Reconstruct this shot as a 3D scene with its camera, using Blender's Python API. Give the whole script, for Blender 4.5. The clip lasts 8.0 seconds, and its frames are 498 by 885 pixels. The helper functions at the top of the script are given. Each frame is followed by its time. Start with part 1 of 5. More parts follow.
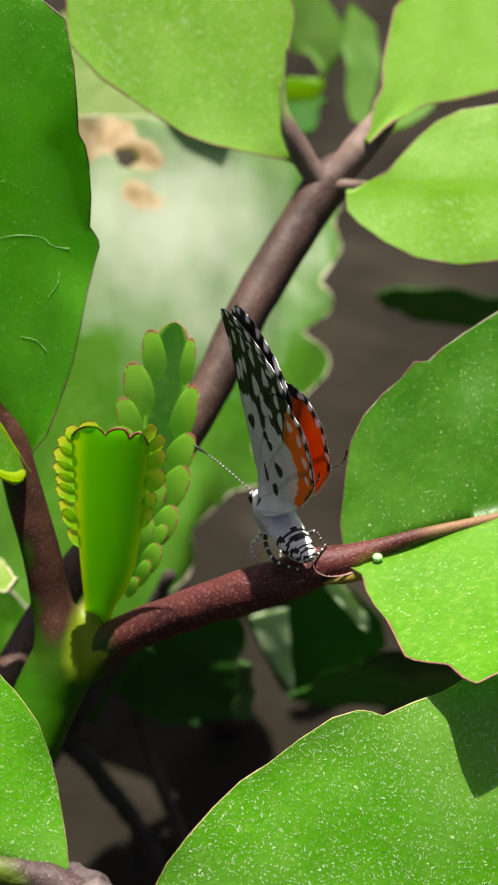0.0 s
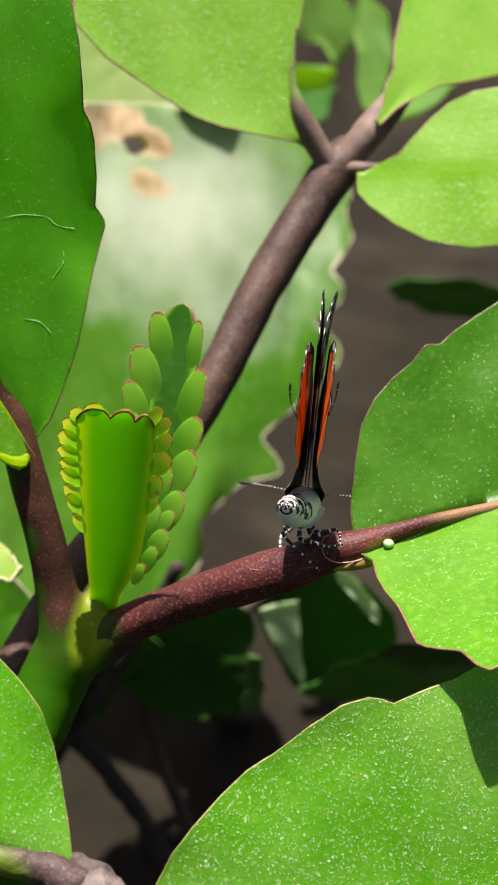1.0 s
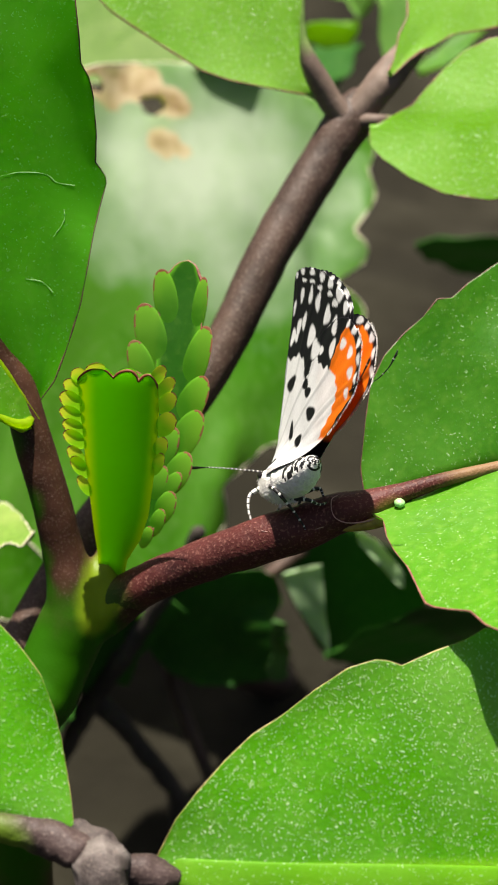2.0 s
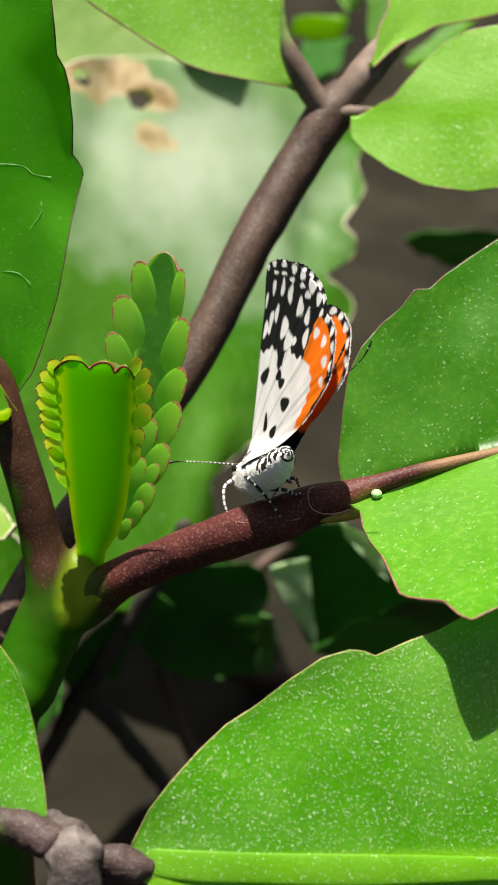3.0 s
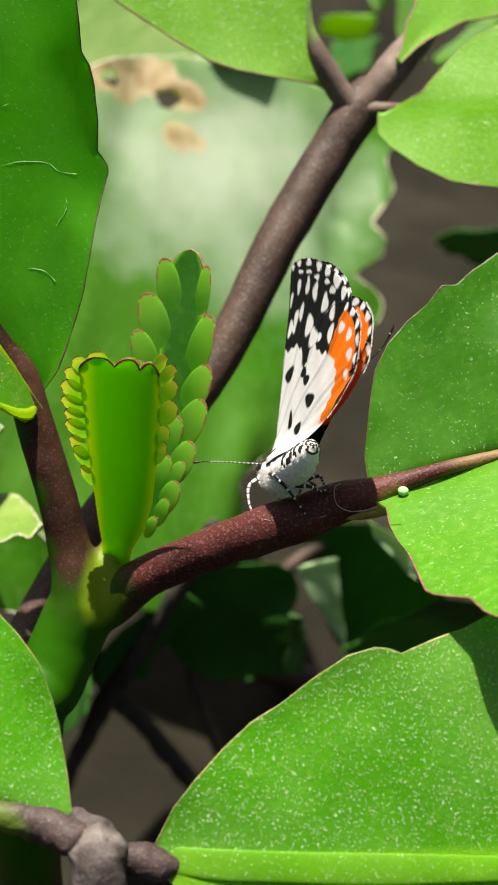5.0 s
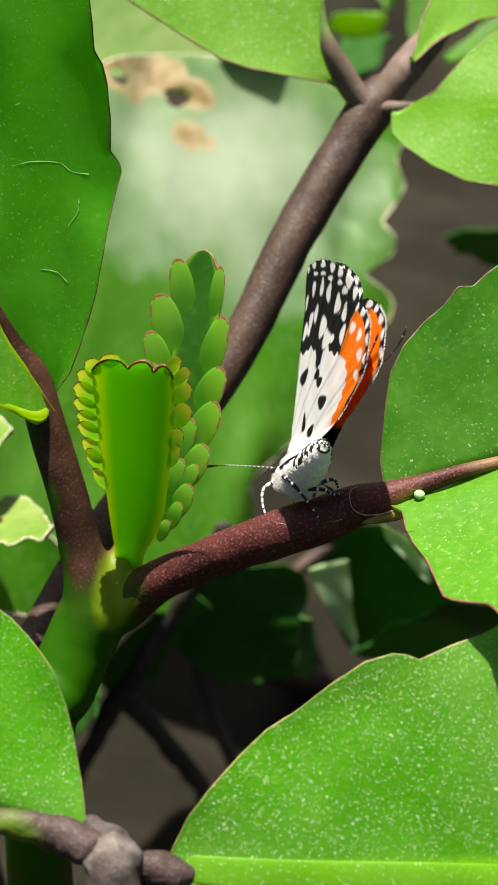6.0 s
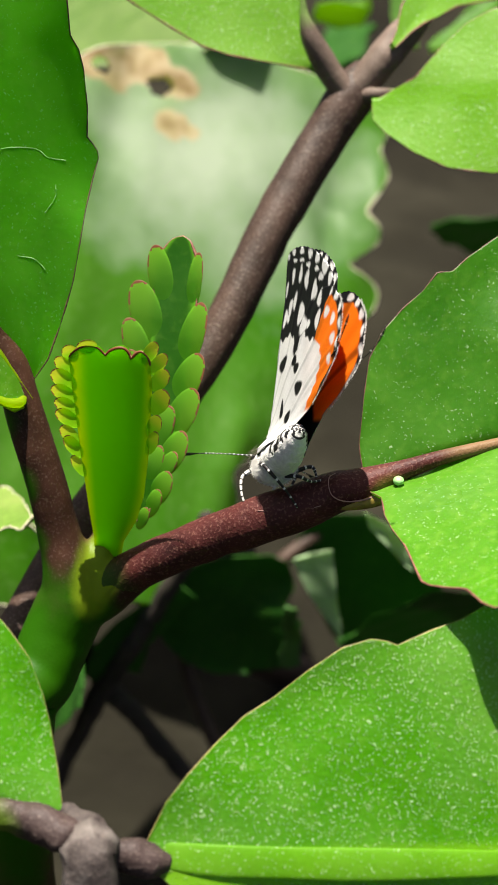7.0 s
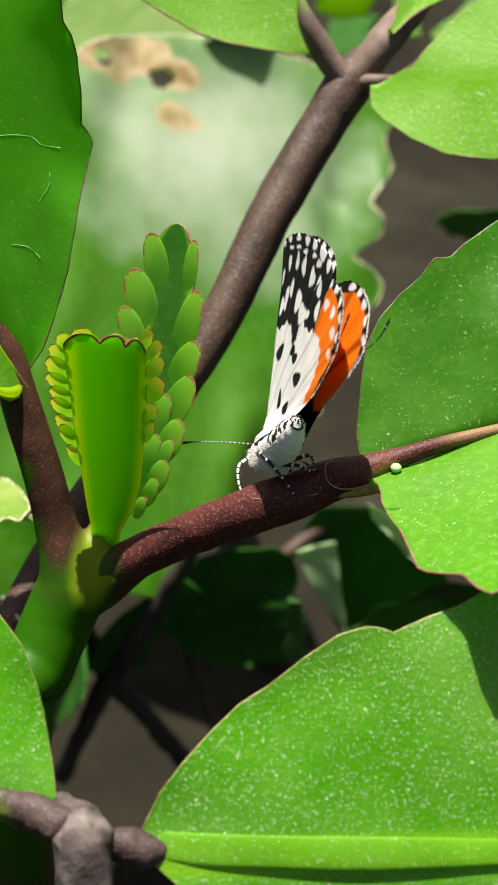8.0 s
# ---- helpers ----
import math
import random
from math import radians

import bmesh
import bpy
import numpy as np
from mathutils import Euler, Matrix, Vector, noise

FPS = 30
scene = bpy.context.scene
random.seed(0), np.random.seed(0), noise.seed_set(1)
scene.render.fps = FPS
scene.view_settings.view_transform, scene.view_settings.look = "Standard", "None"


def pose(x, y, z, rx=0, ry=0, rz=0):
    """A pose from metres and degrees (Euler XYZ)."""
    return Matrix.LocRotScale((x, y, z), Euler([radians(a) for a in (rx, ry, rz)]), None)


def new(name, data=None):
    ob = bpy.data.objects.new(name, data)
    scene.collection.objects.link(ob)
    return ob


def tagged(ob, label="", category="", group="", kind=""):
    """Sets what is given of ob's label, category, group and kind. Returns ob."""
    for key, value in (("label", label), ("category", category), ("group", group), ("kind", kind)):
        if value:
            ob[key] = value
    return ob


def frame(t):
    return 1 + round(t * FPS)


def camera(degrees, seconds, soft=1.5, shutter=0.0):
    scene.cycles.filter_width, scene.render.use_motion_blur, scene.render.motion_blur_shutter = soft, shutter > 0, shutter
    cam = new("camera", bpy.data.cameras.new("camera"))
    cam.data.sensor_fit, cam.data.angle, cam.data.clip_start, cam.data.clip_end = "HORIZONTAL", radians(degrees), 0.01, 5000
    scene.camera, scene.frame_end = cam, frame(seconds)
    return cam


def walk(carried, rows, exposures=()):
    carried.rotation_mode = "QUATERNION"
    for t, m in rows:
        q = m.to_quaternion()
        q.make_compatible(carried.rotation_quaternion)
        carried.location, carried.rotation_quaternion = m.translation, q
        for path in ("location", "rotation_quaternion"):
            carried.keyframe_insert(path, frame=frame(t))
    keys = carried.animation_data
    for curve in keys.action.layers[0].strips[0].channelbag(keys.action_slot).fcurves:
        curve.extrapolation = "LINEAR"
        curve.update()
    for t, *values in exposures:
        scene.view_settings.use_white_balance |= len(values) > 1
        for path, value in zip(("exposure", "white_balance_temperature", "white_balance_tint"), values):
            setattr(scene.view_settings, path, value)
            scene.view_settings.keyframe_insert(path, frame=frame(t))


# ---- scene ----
# ---- camera ----
cam = camera(18, 8.0, soft=1.5)
PATH = [
    (0.0, pose(-0.00603, -0.08317, 0.19116, 56.042, -2.519, -2.214)),
    (0.2, pose(-0.00712, -0.08280, 0.19061, 56.284, -1.971, -1.072)),
    (0.3, pose(-0.00767, -0.08262, 0.19034, 56.166, -2.028, -0.974)),
    (0.4, pose(-0.00821, -0.08243, 0.19006, 55.930, -2.177, -1.009)),
    (0.5, pose(-0.00876, -0.08225, 0.18979, 56.029, -2.488, -1.287)),
    (0.7, pose(-0.00746, -0.08211, 0.18918, 56.291, -1.975, -0.873)),
    (0.8, pose(-0.00682, -0.08203, 0.18887, 56.309, -2.041, -1.132)),
    (1.0, pose(-0.00552, -0.08189, 0.18826, 56.169, -2.297, -1.826)),
    (1.2, pose(-0.00384, -0.08131, 0.18753, 56.107, -1.809, -1.594)),
    (1.5, pose(-0.00132, -0.08045, 0.18643, 55.259, -1.377, -1.660)),
    (1.7, pose(-0.00218, -0.08006, 0.18622, 55.126, -1.099, -1.123)),
    (2.8, pose(0.00044, -0.08049, 0.18550, 54.866, -0.299, -0.460)),
    (3.0, pose(0.00059, -0.08045, 0.18552, 54.999, -0.366, -0.611)),
    (3.5, pose(0.00000, -0.08000, 0.18500, 55.000, -0.000, 0.000)),
    (4.0, pose(0.00087, -0.08029, 0.18526, 55.054, 0.363, 0.232)),
    (4.2, pose(0.00155, -0.08031, 0.18478, 55.044, 0.427, 0.306)),
    (5.3, pose(0.00112, -0.08024, 0.18463, 55.183, 0.419, 0.352)),
    (5.5, pose(0.00100, -0.08000, 0.18450, 55.058, 0.452, 0.296)),
    (6.0, pose(0.00026, -0.07897, 0.18433, 55.063, 0.443, 0.426)),
    (6.5, pose(0.00148, -0.07781, 0.18285, 54.677, 0.835, 0.600)),
    (7.0, pose(0.00151, -0.07894, 0.18339, 54.915, 0.489, 0.141)),
    (7.5, pose(0.00281, -0.07834, 0.18248, 54.755, 0.626, -0.049)),
    (8.0, pose(0.00303, -0.07880, 0.18206, 54.932, 1.081, 0.428)),
]
walk(cam, PATH, [(0.0, 1.19, 6850, 19), (0.5, 1.28, 6850, 26), (1.0, 1.26, 6850, 23), (1.5, 1.18, 6850, 13), (3.0, 1.14, 6850, 10), (8.0, 1.15, 6850, 10)])
cam.data.dof.use_dof = True
cam.data.dof.focus_distance = 0.123
cam.data.dof.aperture_fstop = 66.0

# ---- light ----
SUN_TRAVEL = Vector((0.07, -0.20, -0.97)).normalized()
world = bpy.data.worlds.new("sky")
scene.world = world
world.use_nodes = True
sky = world.node_tree.nodes.new("ShaderNodeTexSky")
sky.sky_type = "NISHITA"
sky.sun_disc = False
sky.dust_density, sky.air_density, sky.ozone_density = 4.0, 0.7, 0.6
sky.sun_elevation = math.asin(-SUN_TRAVEL.z)
sky.sun_rotation = math.atan2(-SUN_TRAVEL.x, -SUN_TRAVEL.y)
world.node_tree.links.new(sky.outputs[0], world.node_tree.nodes["Background"].inputs[0])
world.node_tree.nodes["Background"].inputs[1].default_value = 0.041
sun = new("sun", bpy.data.lights.new("sun", "SUN"))
sun.data.energy, sun.data.angle, sun.data.color = 5.0, radians(0.55), (1.0, 0.96, 0.89)
sun.rotation_euler = SUN_TRAVEL.to_track_quat("-Z", "Y").to_euler()


# ---- materials ----
def material(name, rough=0.5, spec=0.5, coat=0.0):
    m = bpy.data.materials.new(name)
    m.use_nodes = True
    n = m.node_tree.nodes
    b = n["Principled BSDF"]
    b.inputs["Roughness"].default_value = rough
    b.inputs["Specular IOR Level"].default_value = spec
    b.inputs["Coat Weight"].default_value = coat
    return m, n, m.node_tree.links, b


def ramp(n, stops):
    r = n.new("ShaderNodeValToRGB")
    e = r.color_ramp.elements
    while len(e) < len(stops):
        e.new(0.5)
    for k, (p, c) in zip(e, stops):
        k.position, k.color = p, (*c, 1)
    return r


def tex(n, links, scale, detail=4.0, kind="ShaderNodeTexNoise"):
    co = n.get("Texture Coordinate") or n.new("ShaderNodeTexCoord")
    t = n.new(kind)
    t.inputs["Scale"].default_value = scale
    if kind == "ShaderNodeTexNoise":
        t.inputs["Detail"].default_value = detail
    links.new(co.outputs["Object"], t.inputs["Vector"])
    return t


def bump(n, links, src, out, strength, dist, into=None):
    b = n.new("ShaderNodeBump")
    b.inputs["Strength"].default_value = strength
    b.inputs["Distance"].default_value = dist
    links.new(src.outputs[out], b.inputs["Height"])
    if into is not None:
        links.new(into.outputs["Normal"], b.inputs["Normal"])
    return b


def mix(n, links, a, b, fac, mode="MIX"):
    x = n.new("ShaderNodeMix")
    x.data_type, x.blend_type = "RGBA", mode
    for sock, v in ((x.inputs[6], a), (x.inputs[7], b)):
        if isinstance(v, tuple):
            sock.default_value = (*v, 1)
        else:
            links.new(v, sock)
    if isinstance(fac, float):
        x.inputs[0].default_value = fac
    else:
        links.new(fac, x.inputs[0])
    return x.outputs[2]


def leaf_material(name, dark, light, pale=(0.26, 0.46, 0.06), rough=0.36, speck=0.4, glow=0.45, scale=1.0, sparkle=0.05, flecks=0.0, streak=(1.0, 1.0, 1.0), haze=0.0, scabs=(), sheen=None, band=None, fringe=None, spec=0.38, thru=(0.55, 0.85, 0.03)):
    """A fleshy leaf: two tones of green, fine waxy grain, pale flecks painted as glints, light passing through the
    blade; scabs are dead patches, and a pale patch painted for sheen can be added.
    """
    m, n, links, b = material(name, rough, spec)
    big = tex(n, links, 140 * scale, 5)
    tone = ramp(n, [(0.3, dark), (0.7, light)])
    links.new(big.outputs["Fac"], tone.inputs[0])
    fine = tex(n, links, 1500 * scale, 3)
    grain = ramp(n, [(0.5, (0, 0, 0)), (0.75, (speck,) * 3)])
    links.new(fine.outputs["Fac"], grain.inputs[0])
    col = mix(n, links, tone.outputs[0], pale, grain.outputs[0])
    # pale patches painted over the green for the sheen of the blade
    if haze:
        mist = tex(n, links, 55 * scale, 6)
        dim = ramp(n, [(0.42, (0, 0, 0)), (0.72, (haze,) * 3)])
        links.new(mist.outputs["Fac"], dim.inputs[0])
        col = mix(n, links, col, (0.36, 0.60, 0.16), dim.outputs[0])
    cells = tex(n, links, 2600 * scale, kind="ShaderNodeTexVoronoi")
    # pale flecks painted into the colour for sun glints on the waxy skin
    if flecks:
        specks = tex(n, links, 4000 * scale, kind="ShaderNodeTexVoronoi")
        bend = n.new("ShaderNodeMix")
        bend.data_type, bend.blend_type = "RGBA", "LINEAR_LIGHT"
        bend.inputs[0].default_value = 0.0006
        links.new(n["Texture Coordinate"].outputs["Object"], bend.inputs[6])
        links.new(fine.outputs["Color"], bend.inputs[7])
        squash = n.new("ShaderNodeVectorMath")
        squash.operation = "MULTIPLY"
        squash.inputs[1].default_value = streak
        links.new(bend.outputs[2], squash.inputs[0])
        links.new(squash.outputs[0], specks.inputs["Vector"])
        dot = ramp(n, [(0.16, (1, 1, 1)), (0.34, (0, 0, 0))])
        links.new(specks.outputs["Distance"], dot.inputs[0])
        pick = ramp(n, [(0.75 - 0.55 * flecks, (0, 0, 0)), (0.95 - 0.50 * flecks, (1, 1, 1))])
        links.new(specks.outputs["Color"], pick.inputs[0])
        patch = tex(n, links, 90 * scale, 3)
        where = ramp(n, [(0.36, (0.4, 0.4, 0.4)), (0.58, (1, 1, 1))])
        links.new(patch.outputs["Fac"], where.inputs[0])
        f1 = mix(n, links, dot.outputs[0], pick.outputs[0], 1.0, "MULTIPLY")
        f2 = mix(n, links, f1, where.outputs[0], 1.0, "MULTIPLY")
        col = mix(n, links, col, (0.58, 0.78, 0.40), f2)
    co = n["Texture Coordinate"]
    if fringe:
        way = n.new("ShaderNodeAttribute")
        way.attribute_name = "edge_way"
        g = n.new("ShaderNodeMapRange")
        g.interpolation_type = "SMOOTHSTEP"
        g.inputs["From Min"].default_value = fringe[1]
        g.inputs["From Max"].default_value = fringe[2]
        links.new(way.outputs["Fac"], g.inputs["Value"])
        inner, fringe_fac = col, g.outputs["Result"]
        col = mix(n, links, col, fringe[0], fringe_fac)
    if band:
        place, across, half, tint = band
        rel_v = n.new("ShaderNodeVectorMath")
        rel_v.operation = "SUBTRACT"
        rel_v.inputs[1].default_value = place
        links.new(co.outputs["Object"], rel_v.inputs[0])
        dot_v = n.new("ShaderNodeVectorMath")
        dot_v.operation = "DOT_PRODUCT"
        dot_v.inputs[1].default_value = across
        links.new(rel_v.outputs[0], dot_v.inputs[0])
        size = n.new("ShaderNodeMath")
        size.operation = "ABSOLUTE"
        links.new(dot_v.outputs["Value"], size.inputs[0])
        g = n.new("ShaderNodeMapRange")
        g.interpolation_type = "SMOOTHSTEP"
        g.inputs["From Min"].default_value = half * 1.4
        g.inputs["From Max"].default_value = half * 0.6
        g.inputs["To Max"].default_value = 0.8
        links.new(size.outputs[0], g.inputs["Value"])
        col = mix(n, links, col, tint, g.outputs["Result"])
    # first a pale patch painted for reflected sheen, then the dead scabs
    for centre, radius, tint in ([(*sheen, (0.72, 0.78, 0.68))] if sheen else []) + [(c, r, (0.60, 0.40, 0.22)) for c, r in scabs]:
        d = n.new("ShaderNodeVectorMath")
        d.operation = "DISTANCE"
        d.inputs[1].default_value = centre
        links.new(co.outputs["Object"], d.inputs[0])
        rag = tex(n, links, 260 if tint[0] < 0.61 else 110, 5)
        k = n.new("ShaderNodeMath")
        k.operation = "MULTIPLY_ADD"
        k.inputs[1].default_value = radius * 2.2
        links.new(rag.outputs["Fac"], k.inputs[0])
        links.new(d.outputs["Value"], k.inputs[2])
        g = n.new("ShaderNodeMapRange")
        soft = 0.08 if tint[0] < 0.61 else 0.9
        g.inputs["From Min"].default_value = radius * (2.1 + soft)
        g.inputs["From Max"].default_value = radius * (2.1 - soft)
        g.inputs["To Max"].default_value = 1.0 if tint[0] < 0.61 else 0.82
        links.new(k.outputs[0], g.inputs["Value"])
        if tint[0] < 0.61:
            dead = ramp(n, [(0.32, (0.36, 0.22, 0.12)), (0.48, (0.64, 0.48, 0.31)), (0.68, (0.84, 0.70, 0.52))])
            links.new(rag.outputs["Fac"], dead.inputs[0])
            tint = dead.outputs[0]
        col = mix(n, links, col, tint, g.outputs["Result"])
    links.new(col, b.inputs["Base Color"])
    b1 = bump(n, links, cells, "Distance", sparkle, 0.0002)
    b2 = bump(n, links, fine, "Fac", 0.12 + 0.5 * sparkle, 0.0001, b1)
    if flecks:
        rise = n.new("ShaderNodeBump")
        rise.inputs["Strength"].default_value, rise.inputs["Distance"].default_value = 0.5 * flecks, 0.00012
        links.new(f1, rise.inputs["Height"])
        links.new(b2.outputs["Normal"], rise.inputs["Normal"])
        b2 = rise
    b3 = bump(n, links, big, "Fac", 0.12, 0.0012, b2)
    links.new(b3.outputs["Normal"], b.inputs["Normal"])
    rr = ramp(n, [(0.35, (rough * 0.8,) * 3), (0.7, (min(1, rough * 1.5),) * 3)])
    links.new(big.outputs["Fac"], rr.inputs[0])
    links.new(rr.outputs[0], b.inputs["Roughness"])
    tr = n.new("ShaderNodeBsdfTranslucent")
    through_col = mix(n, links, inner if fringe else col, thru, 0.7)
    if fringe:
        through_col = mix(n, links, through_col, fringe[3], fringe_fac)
    links.new(through_col, tr.inputs["Color"])
    ms = n.new("ShaderNodeMixShader")
    ms.inputs[0].default_value = glow
    links.new(b.outputs[0], ms.inputs[1])
    links.new(tr.outputs[0], ms.inputs[2])
    links.new(ms.outputs[0], n["Material Output"].inputs["Surface"])
    return m


def bark_material(name, stops, rough=0.5, scale=1.0, spec=0.4, young=(), fleck_col=(0.42, 0.33, 0.28), relief=0.4):
    """Skin of a stalk: mottled, with fine pale flecks and furrows; young: (place, reach, colour) where the skin is still green."""
    m, n, links, b = material(name, rough, spec)
    big = tex(n, links, 260 * scale, 6)
    tone = ramp(n, stops)
    links.new(big.outputs["Fac"], tone.inputs[0])
    fine = tex(n, links, 4400 * scale, 2)
    fleck = ramp(n, [(0.54, (0, 0, 0)), (0.76, (0.26, 0.26, 0.26))])
    links.new(fine.outputs["Fac"], fleck.inputs[0])
    col = mix(n, links, tone.outputs[0], fleck_col, fleck.outputs[0])
    for place, reach, tint in young:
        d = n.new("ShaderNodeVectorMath")
        d.operation = "DISTANCE"
        d.inputs[1].default_value = place
        links.new(n["Texture Coordinate"].outputs["Object"], d.inputs[0])
        k = n.new("ShaderNodeMath")
        k.operation = "MULTIPLY_ADD"
        k.inputs[1].default_value = reach * 0.8
        links.new(big.outputs["Fac"], k.inputs[0])
        links.new(d.outputs["Value"], k.inputs[2])
        g = n.new("ShaderNodeMapRange")
        g.interpolation_type = "SMOOTHSTEP"
        g.inputs["From Min"].default_value = reach * 1.75
        g.inputs["From Max"].default_value = reach * 0.85
        links.new(k.outputs[0], g.inputs["Value"])
        col = mix(n, links, col, tint, g.outputs["Result"])
    links.new(col, b.inputs["Base Color"])
    b1 = bump(n, links, fine, "Fac", relief, 0.00016)
    b2 = bump(n, links, big, "Fac", relief, 0.0006, b1)
    links.new(b2.outputs["Normal"], b.inputs["Normal"])
    return m


def plain_material(name, col, rough=0.5, var=0.25, scale=900, bumps=0.2, spec=0.4):
    m, n, links, b = material(name, rough, spec)
    t = tex(n, links, scale, 4)
    r = ramp(n, [(0.3, tuple(c * (1 - var) for c in col)), (0.7, tuple(min(1, c * (1 + var)) for c in col))])
    links.new(t.outputs["Fac"], r.inputs[0])
    links.new(r.outputs[0], b.inputs["Base Color"])
    bb = bump(n, links, t, "Fac", bumps, 0.0003)
    links.new(bb.outputs["Normal"], b.inputs["Normal"])
    return m


O1 = (-0.014, -0.01, 0.0)
O2 = (-0.03, 0.03, 0.0)
O3 = (-0.01, -0.03, 0.0)
O4 = (0.01, 0.12, 0.0)


def rel_point(p, o=O4):
    return (p[0] - o[0], p[1] - o[1], p[2] - o[2])


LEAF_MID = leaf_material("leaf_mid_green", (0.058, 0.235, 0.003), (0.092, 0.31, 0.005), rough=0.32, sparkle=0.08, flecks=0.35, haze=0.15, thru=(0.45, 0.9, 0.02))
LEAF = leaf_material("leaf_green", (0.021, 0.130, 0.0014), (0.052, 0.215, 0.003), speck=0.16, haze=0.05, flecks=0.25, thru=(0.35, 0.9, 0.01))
LEAF_GLINT = leaf_material("leaf_green_glints", (0.050, 0.25, 0.003), (0.088, 0.34, 0.006), rough=0.26, sparkle=0.16, speck=0.22, flecks=1.25, streak=(1.3, 0.75, 0.75), haze=0.35, thru=(0.45, 0.9, 0.02))
LEAF_RIBBED = leaf_material("leaf_green_ribbed", (0.050, 0.25, 0.003), (0.088, 0.34, 0.006), rough=0.26, sparkle=0.16, speck=0.22, flecks=1.25, streak=(1.3, 0.75, 0.75), haze=0.35, thru=(0.45, 0.9, 0.02), band=(rel_point((0.00627, -0.00727, 0.09744), O3), (0.0, 0.57, 0.82), 0.0012, (0.22, 0.50, 0.015)))
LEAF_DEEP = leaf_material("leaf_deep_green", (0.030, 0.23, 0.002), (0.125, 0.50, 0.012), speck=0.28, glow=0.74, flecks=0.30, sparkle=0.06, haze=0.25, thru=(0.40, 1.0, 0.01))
LEAF_LIGHT = leaf_material("leaf_light_green", (0.145, 0.375, 0.024), (0.21, 0.46, 0.045), rough=0.30, sparkle=0.12, flecks=0.75, haze=0.5)
LEAF_LIGHT_RIBBED = leaf_material("light_ribbed_leaf", (0.145, 0.375, 0.024), (0.21, 0.46, 0.045), rough=0.30, sparkle=0.12, flecks=0.75, haze=0.5, band=(rel_point((0.01249, 0.06148, 0.12449), O2), (0.0197, 0.72, 0.693), 0.0010, (0.15, 0.40, 0.008)))
LEAF_PALE = leaf_material("leaf_pale_green", (0.036, 0.165, 0.005), (0.068, 0.235, 0.010), pale=(0.30, 0.45, 0.15), rough=0.32, scale=0.6, speck=0.2, haze=0.12,
                          scabs=[(rel_point((-0.01806, 0.11152, 0.10922)), 0.0030), (rel_point((-0.01597, 0.11166, 0.10803)), 0.0030), (rel_point((-0.01387, 0.11291, 0.10791)), 0.0032), (rel_point((-0.01139, 0.11322, 0.10664)), 0.0030), (rel_point((-0.00923, 0.11310, 0.10515)), 0.0030), (rel_point((-0.00954, 0.10880, 0.10116)), 0.0026), (rel_point((-0.00702, 0.10909, 0.09985)), 0.0014)], sheen=(rel_point((-0.00375, 0.10805, 0.09675)), 0.0125))
LEAF_BACK = leaf_material("far_leaf_green", (0.08, 0.22, 0.03), (0.14, 0.30, 0.06), rough=0.65, spec=0.2, scale=0.6)
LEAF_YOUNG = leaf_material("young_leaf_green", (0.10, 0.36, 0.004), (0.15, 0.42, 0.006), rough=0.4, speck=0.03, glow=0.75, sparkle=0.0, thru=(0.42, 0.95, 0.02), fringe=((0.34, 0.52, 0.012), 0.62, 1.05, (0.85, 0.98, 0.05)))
LEAF_EDGE = leaf_material("young_leaf_edge", (0.30, 0.48, 0.012), (0.42, 0.58, 0.02), rough=0.35, speck=0.03, glow=0.7, sparkle=0.0, thru=(0.75, 0.95, 0.04))
# deep centre inside the lighter fringe paints the shade of the bud's trough
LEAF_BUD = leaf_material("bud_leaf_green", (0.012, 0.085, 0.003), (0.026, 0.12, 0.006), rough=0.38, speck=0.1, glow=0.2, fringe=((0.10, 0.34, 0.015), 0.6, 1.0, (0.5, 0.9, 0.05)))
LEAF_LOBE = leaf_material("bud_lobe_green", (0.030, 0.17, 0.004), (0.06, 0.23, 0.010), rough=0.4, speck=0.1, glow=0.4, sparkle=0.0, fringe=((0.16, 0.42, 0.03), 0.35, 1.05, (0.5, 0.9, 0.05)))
YOUNG_TOOTH = leaf_material("young_tooth_green", (0.10, 0.40, 0.005), (0.15, 0.46, 0.007), rough=0.4, speck=0.03, glow=0.6, sparkle=0.0, thru=(0.42, 0.95, 0.02), fringe=((0.48, 0.64, 0.02), 0.35, 0.9, (0.95, 0.98, 0.06)))
TOOTH_TIP = leaf_material("red_tooth_tip", (0.20, 0.06, 0.03), (0.36, 0.15, 0.09), rough=0.45, speck=0.1, glow=0.4, sparkle=0.0, thru=(0.55, 0.18, 0.06))
# pale green with sunlight painted in, for lobes that lie in shade
LEAF_SUNLIT = leaf_material("sunlit_leaf_green", (0.34, 0.50, 0.27), (0.44, 0.60, 0.34), rough=0.5, scale=0.6, glow=0.3, speck=0.1)
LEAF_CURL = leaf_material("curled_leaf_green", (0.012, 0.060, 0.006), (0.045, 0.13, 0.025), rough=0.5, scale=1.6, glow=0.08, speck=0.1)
# darkened copy of the leaf green, with shade put into the colour
LEAF_SHADE = leaf_material("shade_leaf_green", (0.010, 0.065, 0.005), (0.020, 0.10, 0.008), rough=0.55, spec=0.2, speck=0.1, glow=0.2, thru=(0.08, 0.35, 0.02))
LEAF_FADED = leaf_material("faded_green_leaf", (0.075, 0.145, 0.025), (0.115, 0.18, 0.045), rough=0.5, glow=0.12, speck=0.2, thru=(0.3, 0.5, 0.08))
